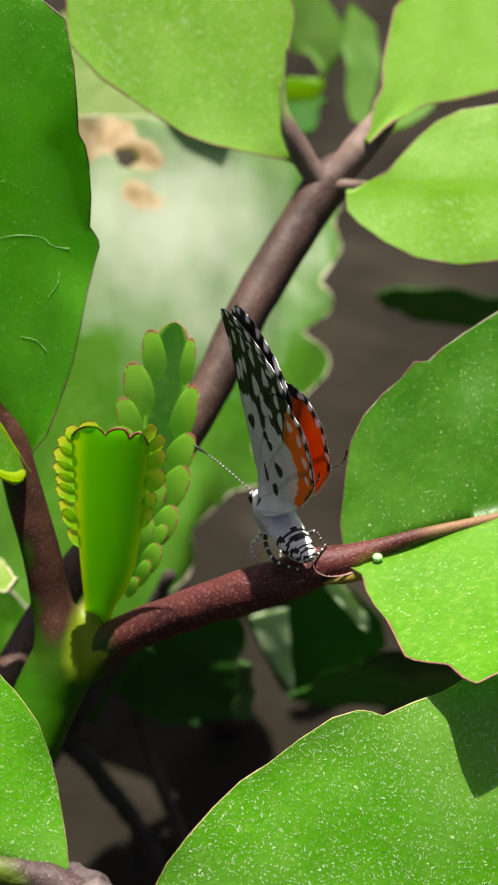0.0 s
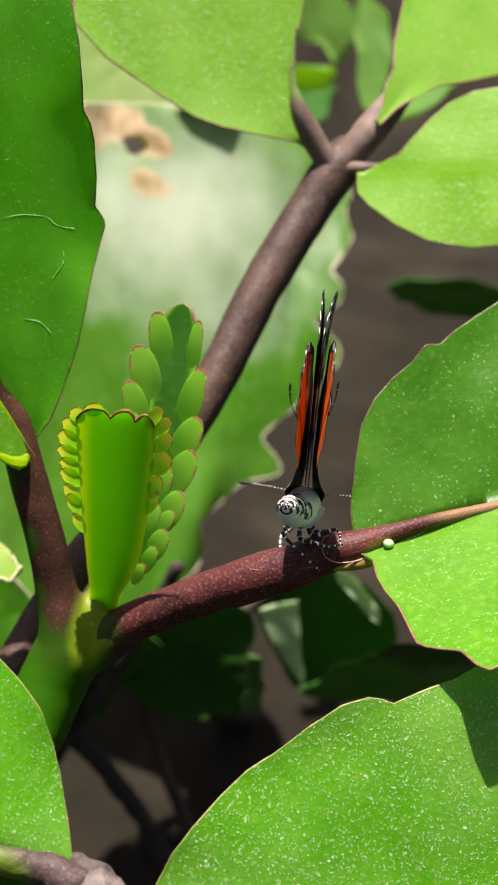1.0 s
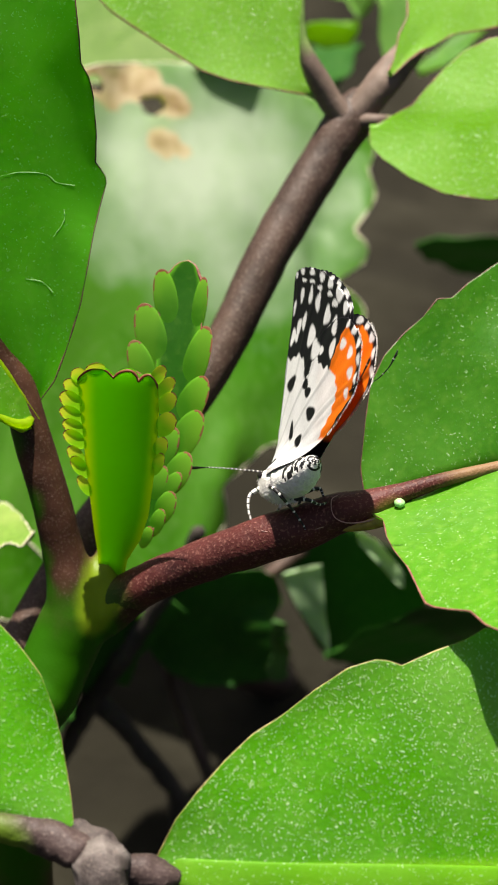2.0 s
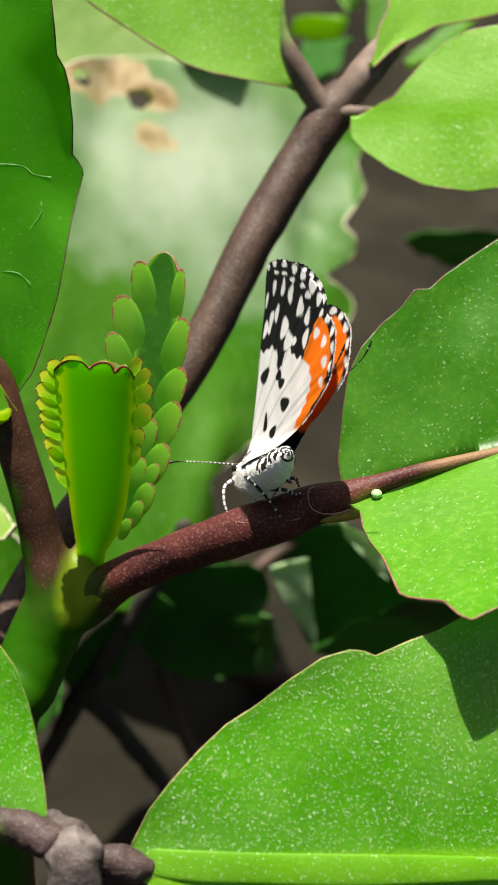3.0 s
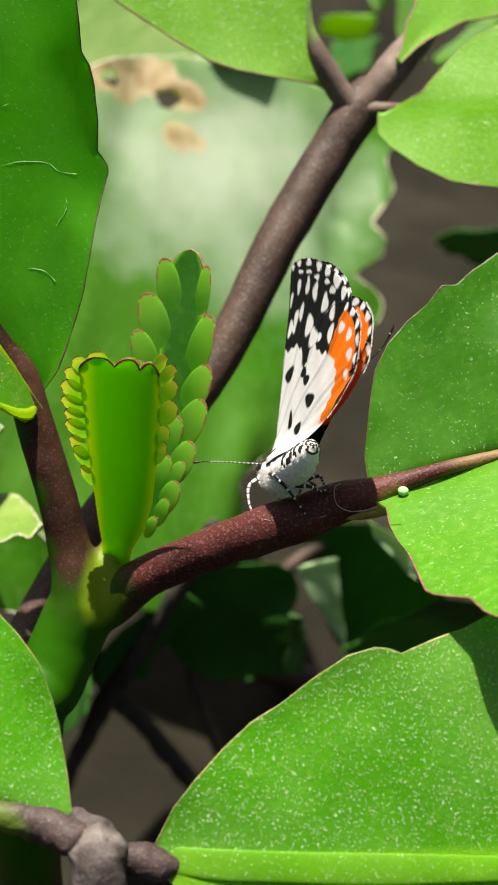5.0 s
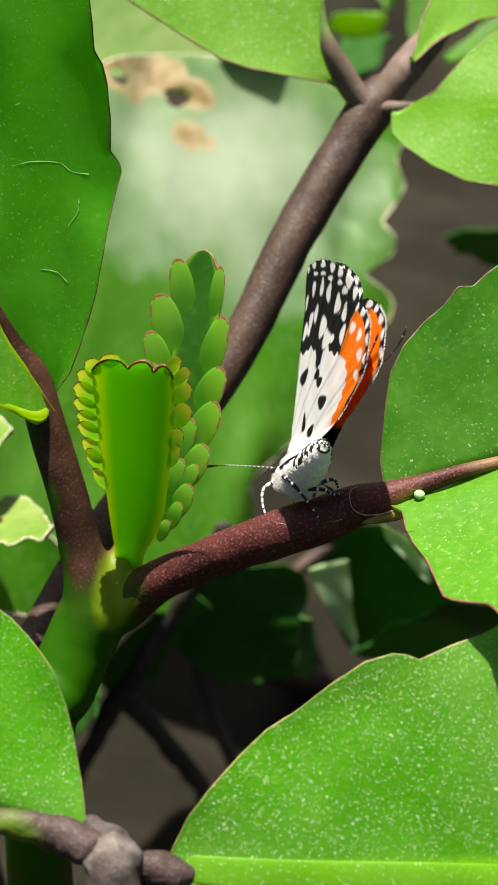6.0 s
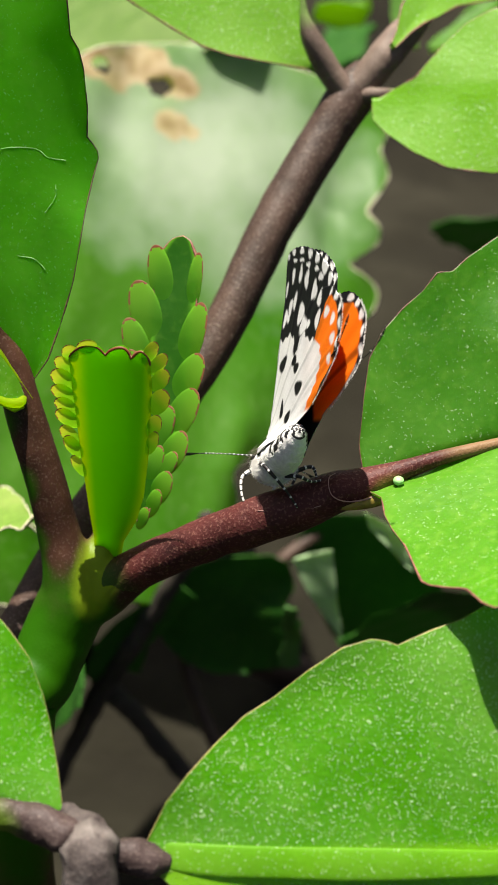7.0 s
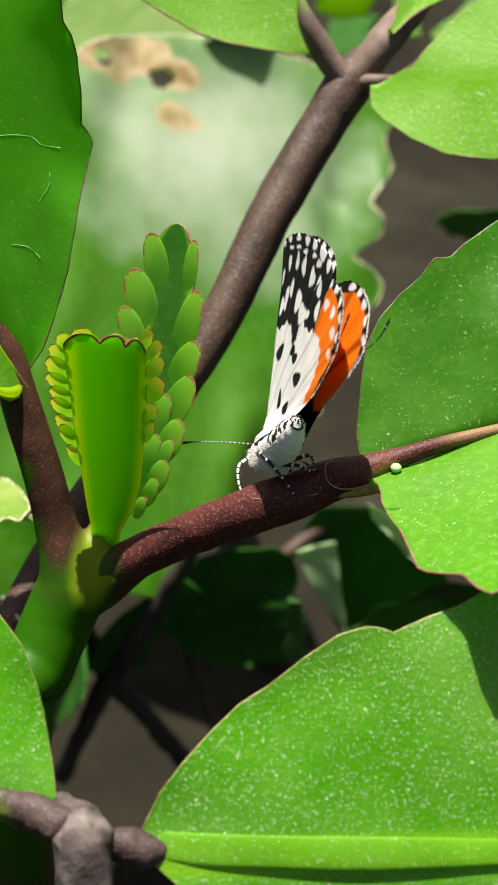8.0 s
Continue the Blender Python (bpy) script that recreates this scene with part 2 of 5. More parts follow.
LEAF_YELLOW = leaf_material("fading_leaf", (0.13, 0.24, 0.035), (0.24, 0.31, 0.075), rough=0.5, glow=0.2, thru=(0.4, 0.55, 0.1))
MARGIN = plain_material("leaf_margin", (0.20, 0.085, 0.06), 0.45, 0.4, 1500)
MARGIN_DARK = plain_material("dark_leaf_margin", (0.10, 0.05, 0.03), 0.5, 0.4, 1500)
MARGIN_TAN = plain_material("tan_leaf_margin", (0.30, 0.24, 0.09), 0.5, 0.4, 1200)
MARGIN_PALE = plain_material("pale_leaf_margin", (0.55, 0.50, 0.36), 0.45, 0.3, 1200)
RIB = leaf_material("leaf_rib", (0.20, 0.38, 0.02), (0.27, 0.46, 0.035), rough=0.4, speck=0.25)
RIB_GREEN = leaf_material("pale_rib_green", (0.105, 0.33, 0.005), (0.16, 0.42, 0.010), rough=0.45, spec=0.25, speck=0.15, flecks=0.5, haze=0.2)
STEM_GREEN = (0.016, 0.085, 0.0005)
NODE = rel_point((-0.01400, 0.02146, 0.09627), O1)
RED_STALK = bark_material("red_stalk", [(0.3, (0.024, 0.005, 0.005)), (0.7, (0.085, 0.019, 0.016))], 0.55, spec=0.25, fleck_col=(0.52, 0.26, 0.20), young=[(NODE, 0.0052, (0.022, 0.060, 0.002)), (rel_point((0.02085, 0.02300, 0.11155), O1), 0.0045, (0.20, 0.115, 0.055)), (rel_point((0.01172, 0.02020, 0.10843), O1), 0.0018, (0.16, 0.13, 0.02))])
BROWN_STALK = bark_material("brown_stalk", [(0.3, (0.020, 0.011, 0.007)), (0.7, (0.072, 0.042, 0.030))], 0.55, spec=0.3)
NODE_STALK = bark_material("leaf_foot_brown", [(0.3, (0.020, 0.009, 0.005)), (0.7, (0.070, 0.032, 0.020))], 0.45, spec=0.12, relief=0.10, fleck_col=(0.22, 0.15, 0.12), young=[(rel_point(p, O1), r, STEM_GREEN) for p, r in (((-0.01441, 0.02200, 0.09600), 0.0034), ((-0.01584, 0.02000, 0.09317), 0.0062), ((-0.01820, 0.01481, 0.08852), 0.0075), ((-0.02202, 0.00988, 0.08148), 0.012), ((-0.015, 0.011, 0.03), 0.034), ((-0.02000, 0.02850, 0.11000), 0.0020), ((-0.01830, 0.02600, 0.10560), 0.0018), ((-0.01740, 0.02430, 0.10130), 0.0018), ((-0.01680, 0.02330, 0.09850), 0.0019))]
                           + [(rel_point(p, O1), r, (0.13, 0.20, 0.008)) for p, r in (((-0.01090, 0.02450, 0.10220), 0.0021), ((-0.01114, 0.02400, 0.10120), 0.0021), ((-0.01160, 0.02270, 0.09990), 0.0021), ((-0.01230, 0.02140, 0.09880), 0.0019), ((-0.01290, 0.02080, 0.09730), 0.0015))])
GREY_BARK = bark_material("grey_bark", [(0.3, (0.020, 0.014, 0.013)), (0.5, (0.075, 0.060, 0.056)), (0.70, (0.26, 0.23, 0.21))], 0.7, spec=0.3, scale=1.5, relief=0.8)
GREY_FOOT = bark_material("leaf_foot_grey", [(0.3, (0.016, 0.009, 0.008)), (0.7, (0.065, 0.043, 0.040))], 0.6, spec=0.3, young=[(rel_point((-0.01703, -0.00724, 0.10149), O3), 0.0020, (0.09, 0.16, 0.008)), (rel_point((-0.00121, -0.00802, 0.09864), O3), 0.0012, (0.20, 0.40, 0.015))])
PINK_STALK = bark_material("pinkish_stalk", [(0.3, (0.075, 0.052, 0.040)), (0.7, (0.20, 0.145, 0.115))], 0.6, spec=0.3, young=[(rel_point((0.02049, 0.06821, 0.13428), O2), 0.0030, (0.22, 0.30, 0.09)), (rel_point((0.00558, 0.06630, 0.13329), O2), 0.0030, (0.24, 0.38, 0.10)), (rel_point((0.01584, 0.06135, 0.12535), O2), 0.0016, (0.2, 0.44, 0.03))])


# ---- builders ----
def part(name, bm, mat, parent, label="", smooth=True):
    """One mesh object under a thing or a part."""
    me = bpy.data.meshes.new(name)
    bm.normal_update()
    bm.to_mesh(me)
    bm.free()
    if smooth:
        me.shade_smooth()
    for k in mat if isinstance(mat, (list, tuple)) else (mat,):
        me.materials.append(k)
    ob = new(name, me)
    ob.parent = parent
    if label:
        tagged(ob, label)
    return ob


def thing(name, at, label, category, group="", kind=""):
    e = new(name)
    e.empty_display_size = 0.005
    e.location = at
    return tagged(e, label, category, group, kind)


def glide(points, per=8):
    """Points with radii, rounded through by Catmull-Rom."""
    p = [np.array((*c, r)) for c, r in points]
    p = [2 * p[0] - p[1]] + p + [2 * p[-1] - p[-2]]
    out = []
    for i in range(1, len(p) - 2):
        for k in range(per):
            t = k / per
            out.append(0.5 * (2 * p[i] + (p[i + 1] - p[i - 1]) * t + (2 * p[i - 1] - 5 * p[i] + 4 * p[i + 1] - p[i + 2]) * t**2
                              + (3 * p[i] - p[i - 1] - 3 * p[i + 1] + p[i + 2]) * t**3))
    out.append(p[-2])
    return out


def tube(points, origin=(0, 0, 0), sides=16, per=8, rough=0.0, flat=1.0, up=(0.2, 0.3, 1)):
    """A stalk along points, with its radii; rough adds uneven girth."""
    bm = bmesh.new()
    line = glide(points, per)
    rings, o = [], Vector(origin)
    up = Vector(up).normalized()
    for end, nxt in ((0, 1), (-1, -2)):
        d = line[end][:3] - line[nxt][:3]
        d = d / max(1e-9, float(np.linalg.norm(d)))
        caps = [np.array((*(line[end][:3] + d * line[end][3] * k), line[end][3] * math.sqrt(1 - k * k))) for k in (0.5, 0.85, 0.98)]
        line = caps[::-1] + line if end == 0 else line + caps
    for i, q in enumerate(line):
        a, b = line[max(0, i - 1)], line[min(len(line) - 1, i + 1)]
        d = Vector(b[:3] - a[:3]).normalized()
        x = d.cross(up).normalized()
        y = x.cross(d)
        c, r = Vector(q[:3]) - o, max(q[3], 1e-6)
        ring = []
        for k in range(sides):
            an = 2 * math.pi * k / sides
            way = x * math.cos(an) + y * math.sin(an) * flat
            f = 1 + rough * noise.noise((c + o + way * r) * 420) + rough * 0.5 * noise.noise((c + o + way * r) * 1150)
            ring.append(bm.verts.new(c + way * r * f))
        rings.append(ring)
    for a, b in zip(rings, rings[1:]):
        for k in range(sides):
            bm.faces.new((a[k], a[(k + 1) % sides], b[(k + 1) % sides], b[k]))
    bm.faces.new(rings[0][::-1])
    bm.faces.new(rings[-1])
    return bm


def profile(side, s, soft=0.0):
    """Half width in metres at s of the length, from stations (s, millimetres); soft rounds the corners."""
    xs = [q[0] for q in side]
    ys = [q[1] for q in side]
    if soft:
        k = min(1.0, (s - xs[0]) / soft, (xs[-1] - s) / soft)
        return float(np.mean(np.interp([s + soft * max(0.0, k) * d for d in (-1, -0.6, -0.2, 0.2, 0.6, 1)], xs, ys))) * 1e-3
    return float(np.interp(s, xs, ys)) * 1e-3


def leaf(parent, origin, base, along, across, length, side_a, side_b, mat, margin=MARGIN, teeth=(0, 0.0),
         wave=0.0, thick=0.0005, rim=0.00012, rows=90, cols=26, rib=0.0, gap=None, name="leaf", label="", rib_mat=None, rib_flat=0.35, cup=0.0, crown=None, soft=0.0, rim_sides=True):
    """A blade on its midrib: outline of each side, crenate teeth, waves, cupping, true thickness."""
    al, ac = Vector(along), Vector(across)
    nm = al.cross(ac).normalized()
    if nm.dot(Vector((0, -0.82, 0.57))) < 0:
        nm = -nm
    org = Vector(base) - Vector(origin)
    lo = min(side_a[0][0], side_b[0][0])
    hi = max(side_a[-1][0], side_b[-1][0])
    seed = noise.noise(Vector(base) * 300) * 10
    count, depth = teeth

    def notch(s, k):
        if not count:
            return 1.0
        f = (s * count + 0.31 * k + 0.12 * math.sin(9 * s + seed)) % 1.0
        return 1 - depth * (0.35 + 0.65 * abs(math.sin(seed + 3.1 * int(s * count)))) * max(0.0, 1 - f / 0.30) ** 2

    def place(s, q):
        w = profile(side_a if q >= 0 else side_b, s, soft) * notch(s, 0 if q >= 0 else 1) * abs(q)
        z = cup * w * w / 0.01
        z += wave * noise.noise(Vector((s * 3.2, w * 160, seed))) * abs(q) ** 1.3
        if crown:
            t = max(0.0, (s - lo) / (hi - lo))
            s = s + crown[1] * 1e-3 / length * (abs(math.sin(math.pi * ((q + 1) / 2 * crown[0]))) ** 0.55 - 0.6) * t**12
        return org + al * (s * length) + ac * w + nm * z

    bm = bmesh.new()
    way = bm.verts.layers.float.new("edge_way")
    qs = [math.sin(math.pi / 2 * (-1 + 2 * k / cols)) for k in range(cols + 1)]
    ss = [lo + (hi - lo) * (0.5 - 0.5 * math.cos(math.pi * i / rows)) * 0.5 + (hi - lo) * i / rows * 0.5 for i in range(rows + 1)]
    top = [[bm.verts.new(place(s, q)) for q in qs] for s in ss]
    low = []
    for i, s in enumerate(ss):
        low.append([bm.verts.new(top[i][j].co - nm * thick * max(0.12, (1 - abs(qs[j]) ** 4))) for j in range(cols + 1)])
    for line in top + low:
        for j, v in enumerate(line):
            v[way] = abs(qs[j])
    for i in range(rows):
        for j in range(cols):
            if gap and gap((top[i][j].co + top[i + 1][j + 1].co) / 2 + Vector(origin)):
                continue
            bm.faces.new((top[i][j], top[i][j + 1], top[i + 1][j + 1], top[i + 1][j]))
            bm.faces.new((low[i][j], low[i + 1][j], low[i + 1][j + 1], low[i][j + 1]))
        for j in (0, cols):
            bm.faces.new((top[i][j], top[i + 1][j], low[i + 1][j], low[i][j]))
    for i in (0, rows):
        for j in range(cols):
            bm.faces.new((top[i][j], top[i][j + 1], low[i][j + 1], low[i][j]))
    edge = [place(hi, q) for q in qs[1:-1]]
    if rim_sides:
        edge = [place(s, -1) for s in ss] + edge + [place(s, 1) for s in reversed(ss)]
    bmesh.ops.recalc_face_normals(bm, faces=bm.faces)
    blade = part(name, bm, mat, parent, label)
    if rim:
        pts = [(tuple(p), rim) for p in edge]
        mb = bmesh.new()
        ring_prev = None
        for i, (p, r) in enumerate(pts):
            a, b = Vector(pts[max(0, i - 1)][0]), Vector(pts[min(len(pts) - 1, i + 1)][0])
            d = b - a
            if d.length < 1e-9:
                continue
            x = d.normalized().cross(nm).normalized()
            rr = r * (0.75 + 0.5 * noise.noise(Vector(p) * 500 + Vector((seed, 0, 0))))
            ring = [mb.verts.new(Vector(p) - nm * thick * 0.1 + (x * math.cos(u) + nm * math.sin(u)) * rr) for u in (0.0, 1.26, 2.51, 3.77, 5.03)]
            if ring_prev:
                for k in range(5):
                    mb.faces.new((ring_prev[k], ring_prev[(k + 1) % 5], ring[(k + 1) % 5], ring[k]))
            ring_prev = ring
        part("leaf_margin", mb, margin, blade)
    if rib:
        pts = [(tuple(place(lo + (hi - lo) * k / 10, 0) + nm * rib * 0.15), rib * (1 - 0.75 * k / 10)) for k in range(11)]
        part("midrib", tube(pts, sides=16, per=3, flat=rib_flat, up=nm), rib_mat or RIB, blade)
    return blade


# ---- ground ----
def stone_material():
    m, n, links, b = material("dark_soil", 0.95, 0.1)
    big = tex(n, links, 34, 8)
    tone = ramp(n, [(0.30, (0.005, 0.0042, 0.003)), (0.5, (0.0140, 0.0128, 0.0080)), (0.68, (0.034, 0.0315, 0.0215))])
    links.new(big.outputs["Fac"], tone.inputs[0])
    fine = tex(n, links, 300, 6)
    col = mix(n, links, tone.outputs[0], (0.0135, 0.0121, 0.0078), fine.outputs["Fac"])
    links.new(col, b.inputs["Base Color"])
    b1 = bump(n, links, fine, "Fac", 0.6, 0.001)
    b2 = bump(n, links, big, "Fac", 0.6, 0.01, b1)
    links.new(b2.outputs["Normal"], b.inputs["Normal"])
    return m


def ground():
    bm = bmesh.new()
    n = 120
    grid = []
    for i in range(n + 1):
        row = []
        for j in range(n + 1):
            a, c = (i / n * 2 - 1), (j / n * 2 - 1)
            x = 0.25 * a + 40 * a**9
            y = 0.15 + 0.3 * c + 40 * c**9
            z = 0.006 * noise.fractal(Vector((x * 16, y * 16, 3)), 1.0, 2.0, 4) + 0.02 * noise.noise(Vector((x * 4, y * 4, 7)))
            row.append(bm.verts.new((x, y, z * math.exp(-(a**8) - c**8) - 0.004)))
        grid.append(row)
    for i in range(n):
        for j in range(n):
            bm.faces.new((grid[i][j], grid[i + 1][j], grid[i + 1][j + 1], grid[i][j + 1]))
    g = part("ground", bm, stone_material(), None)
    tagged(g, "rough dark brown bare soil", "ground", kind="structure")


ground()

# ---- plants ----
# shoot that carries the butterfly
shoot = thing("succulent_shoot", O1, "fleshy green shoot with dark red leaf stalks and scalloped leaves", "plant")


def rel(points, o):
    return [((c[0] - o[0], c[1] - o[1], c[2] - o[2]), r) for c, r in points]


fork = tube(rel([((-0.02445, 0.03617, 0.12949), 0.00025), ((-0.02322, 0.03419, 0.12491), 0.00040), ((-0.02233, 0.03255, 0.12084), 0.00070), ((-0.02067, 0.03171, 0.11702), 0.00100), ((-0.01889, 0.03070, 0.11440), 0.00135), ((-0.01801, 0.02900, 0.11090), 0.00165),
                 ((-0.01629, 0.02620, 0.10560), 0.00172), ((-0.01539, 0.02460, 0.10130), 0.00184), ((-0.01475, 0.02340, 0.09900), 0.00220), ((-0.01441, 0.02260, 0.09687), 0.00277), ((-0.01495, 0.02190, 0.09493), 0.00301), ((-0.01584, 0.02090, 0.09317), 0.00306),
                 ((-0.01726, 0.01860, 0.09052), 0.00300), ((-0.01890, 0.01620, 0.08779), 0.00295), ((-0.020, 0.014, 0.06), 0.0030), ((-0.015, 0.010, -0.006), 0.0036)], O1), rough=0.03, sides=28)
for arm in ([((-0.01090, 0.02840, 0.10260), 0.00050), ((-0.01114, 0.02740, 0.10120), 0.00080), ((-0.01160, 0.02600, 0.10020), 0.00115), ((-0.01230, 0.02390, 0.09909), 0.00140), ((-0.01313, 0.02240, 0.09693), 0.00165), ((-0.01415, 0.02180, 0.09437), 0.00184)],
            [((-0.01413, 0.02220, 0.09530), 0.00200), ((-0.01217, 0.02260, 0.09611), 0.00212), ((-0.00994, 0.02280, 0.09790), 0.00186), ((-0.00771, 0.02265, 0.09970), 0.00150)]):
    joined = tube(rel(arm, O1), sides=24)
    spare = bpy.data.meshes.new("arm")
    joined.to_mesh(spare)
    fork.from_mesh(spare)
    bpy.data.meshes.remove(spare)
stem = part("stem", fork, NODE_STALK, shoot, "smooth forked stem, green below and brown above")
knit = stem.modifiers.new("knit", "REMESH")
knit.mode, knit.voxel_size, knit.use_smooth_shade = "VOXEL", 0.00028, True
ease = stem.modifiers.new("ease", "SMOOTH")
ease.factor, ease.iterations = 0.5, 14
part("leaf_stalk", tube(rel([((-0.01428, 0.02286, 0.09375), 0.00140), ((-0.01238, 0.02290, 0.09624), 0.00190), ((-0.01041, 0.02285, 0.09792), 0.00185), ((-0.00670, 0.02248, 0.10053), 0.00175), ((-0.00287, 0.02208, 0.10274), 0.00180), ((0.00134, 0.02153, 0.10509), 0.00195), ((0.00454, 0.02116, 0.10666), 0.00190), ((0.00725, 0.02118, 0.10808), 0.00170), ((0.00973, 0.02125, 0.10888), 0.00138), ((0.01269, 0.02185, 0.10974), 0.00085), ((0.01589, 0.02261, 0.11048), 0.00060), ((0.02018, 0.02368, 0.11095), 0.00050), ((0.02524, 0.02483, 0.11154), 0.00040)], O1), rough=0.05, sides=24), RED_STALK, shoot, "dark red leaf stalk with pale flecks")
OCHRE = plain_material("ochre_tissue", (0.26, 0.19, 0.03), 0.5, 0.3, 1500)
SCAR = plain_material("scar_tissue", (0.34, 0.19, 0.17), 0.6, 0.3, 2000)
part("leaf_scar", tube(rel([((0.00745, 0.02105, 0.11016), 0.00003), ((0.00694, 0.02060, 0.11005), 0.00004), ((0.00692, 0.01991, 0.10950), 0.00004), ((0.00729, 0.01961, 0.10889), 0.00004), ((0.00828, 0.01944, 0.10856), 0.00005), ((0.00986, 0.01962, 0.10865), 0.00008), ((0.01132, 0.02014, 0.10904), 0.00010)], O1), sides=6, per=5), SCAR, shoot, "thin pale scar line")
part("leaf_scar", tube(rel([((0.00132, 0.02042, 0.10700), 0.00003), ((0.00268, 0.02000, 0.10710), 0.00004), ((0.00448, 0.01955, 0.10750), 0.00004), ((0.00627, 0.01942, 0.10818), 0.00003)], O1), sides=6, per=5), SCAR, shoot, "thin pale scar line")
part("leaf_base", tube(rel([((0.00722, 0.02005, 0.10752), 0.00020), ((0.00901, 0.01984, 0.10791), 0.00042), ((0.01080, 0.01994, 0.10840), 0.00055), ((0.01188, 0.02022, 0.10881), 0.00040)], O1), sides=12), OCHRE, shoot, "yellowish foot of the leaf blade")
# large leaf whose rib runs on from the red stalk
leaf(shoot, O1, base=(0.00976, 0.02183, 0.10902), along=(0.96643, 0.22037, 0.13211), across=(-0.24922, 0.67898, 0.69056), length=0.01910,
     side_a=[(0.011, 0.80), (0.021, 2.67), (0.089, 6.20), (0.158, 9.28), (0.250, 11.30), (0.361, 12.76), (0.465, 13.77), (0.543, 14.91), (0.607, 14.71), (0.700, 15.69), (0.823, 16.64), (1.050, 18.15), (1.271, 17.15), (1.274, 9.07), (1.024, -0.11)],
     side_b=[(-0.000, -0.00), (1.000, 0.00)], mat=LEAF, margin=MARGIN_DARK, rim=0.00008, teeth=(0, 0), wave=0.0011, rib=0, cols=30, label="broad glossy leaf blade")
# same leaf in a brighter green, painting the light on its flatter half
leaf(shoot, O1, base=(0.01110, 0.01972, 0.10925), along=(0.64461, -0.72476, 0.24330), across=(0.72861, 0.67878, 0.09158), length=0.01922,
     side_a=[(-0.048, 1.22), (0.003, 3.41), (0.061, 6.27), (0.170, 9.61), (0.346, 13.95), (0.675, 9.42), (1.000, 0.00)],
     side_b=[(0.021, -0.54), (0.125, -2.23), (0.226, -3.43), (0.375, -4.89), (0.485, -6.22), (0.577, -7.34), (0.632, -7.53), (0.699, -7.37), (0.781, -6.86), (0.881, -7.44), (0.948, -7.45), (0.993, -5.46), (1.017, -2.93), (1.000, 0.00)], mat=LEAF_MID, rim=0.0001, wave=0.0008, cols=30, label="lower half of the broad leaf, light in its brighter green")
PALE_CRACK = plain_material("pale_crack", (0.20, 0.42, 0.12), 0.5, 0.5, 1500)
SCRATCHES = [[(18.6, 2.3), (18.9, 0.5), (18.7, -1.6), (18.0, -2.5), (17.7, -3.9)], [(10.2, 0.5), (9.9, -0.8), (9.0, -1.7)], [(13.6, -2.0), (14.8, -2.9), (15.8, -3.0)], [(23.4, 1.8), (23.5, 1.3)]]
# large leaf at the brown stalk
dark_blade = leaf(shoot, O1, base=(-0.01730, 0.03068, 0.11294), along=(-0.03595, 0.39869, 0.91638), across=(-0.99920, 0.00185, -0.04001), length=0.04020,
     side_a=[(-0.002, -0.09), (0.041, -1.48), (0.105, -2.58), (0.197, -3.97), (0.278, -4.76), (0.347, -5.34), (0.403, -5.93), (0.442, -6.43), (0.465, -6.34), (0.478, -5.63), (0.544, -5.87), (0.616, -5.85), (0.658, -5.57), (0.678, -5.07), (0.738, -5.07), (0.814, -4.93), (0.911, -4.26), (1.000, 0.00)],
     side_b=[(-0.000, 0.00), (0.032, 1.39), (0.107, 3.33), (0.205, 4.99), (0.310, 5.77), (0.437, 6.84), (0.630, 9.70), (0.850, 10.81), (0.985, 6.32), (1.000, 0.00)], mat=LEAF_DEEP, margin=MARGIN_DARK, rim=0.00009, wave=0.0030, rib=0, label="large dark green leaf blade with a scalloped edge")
FACING = Vector((-0.03595, 0.39869, 0.91638)).cross(Vector((-0.99920, 0.00185, -0.04001))).normalized()
FACING = FACING if FACING.y < 0 else -FACING
for line in SCRATCHES:
    pts = []
    for u, w, *_ in glide([((a, b, 0.0), 0.0) for a, b in line], 6):
        flat = Vector((-0.01730, 0.03068, 0.11294)) - Vector(O1) + Vector((-0.03595, 0.39869, 0.91638)) * u * 1e-3 + Vector((-0.99920, 0.00185, -0.04001)) * w * 1e-3
        near = [v.co - flat for v in dark_blade.data.vertices if (v.co - flat - FACING * (v.co - flat).dot(FACING)).length < 0.0006]
        pts.append((tuple(flat + FACING * (max(c.dot(FACING) for c in near) + 0.00002)), 0.000026 + 0.000014 * math.sin(9 * u)))
    part("vein", tube(pts, sides=6, per=2), PALE_CRACK, dark_blade, "fine pale crack in the skin")
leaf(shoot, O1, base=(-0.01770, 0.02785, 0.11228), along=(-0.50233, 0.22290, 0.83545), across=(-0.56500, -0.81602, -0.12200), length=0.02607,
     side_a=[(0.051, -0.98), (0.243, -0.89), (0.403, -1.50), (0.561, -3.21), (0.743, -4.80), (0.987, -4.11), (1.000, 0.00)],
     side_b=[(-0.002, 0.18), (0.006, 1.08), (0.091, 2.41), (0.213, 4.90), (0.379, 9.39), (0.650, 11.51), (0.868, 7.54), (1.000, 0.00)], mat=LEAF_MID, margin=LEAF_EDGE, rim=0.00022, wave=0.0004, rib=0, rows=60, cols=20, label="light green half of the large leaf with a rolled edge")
part("rolled_edge", tube(rel([((-0.01778, 0.02865, 0.11247), 0.00030), ((-0.01808, 0.02738, 0.11276), 0.00042), ((-0.01898, 0.02677, 0.11328), 0.00035), ((-0.02026, 0.02651, 0.11412), 0.00025), ((-0.02194, 0.02613, 0.11514), 0.00015)], O1), sides=12), LEAF_EDGE, shoot, "yellowish rolled leaf edge")
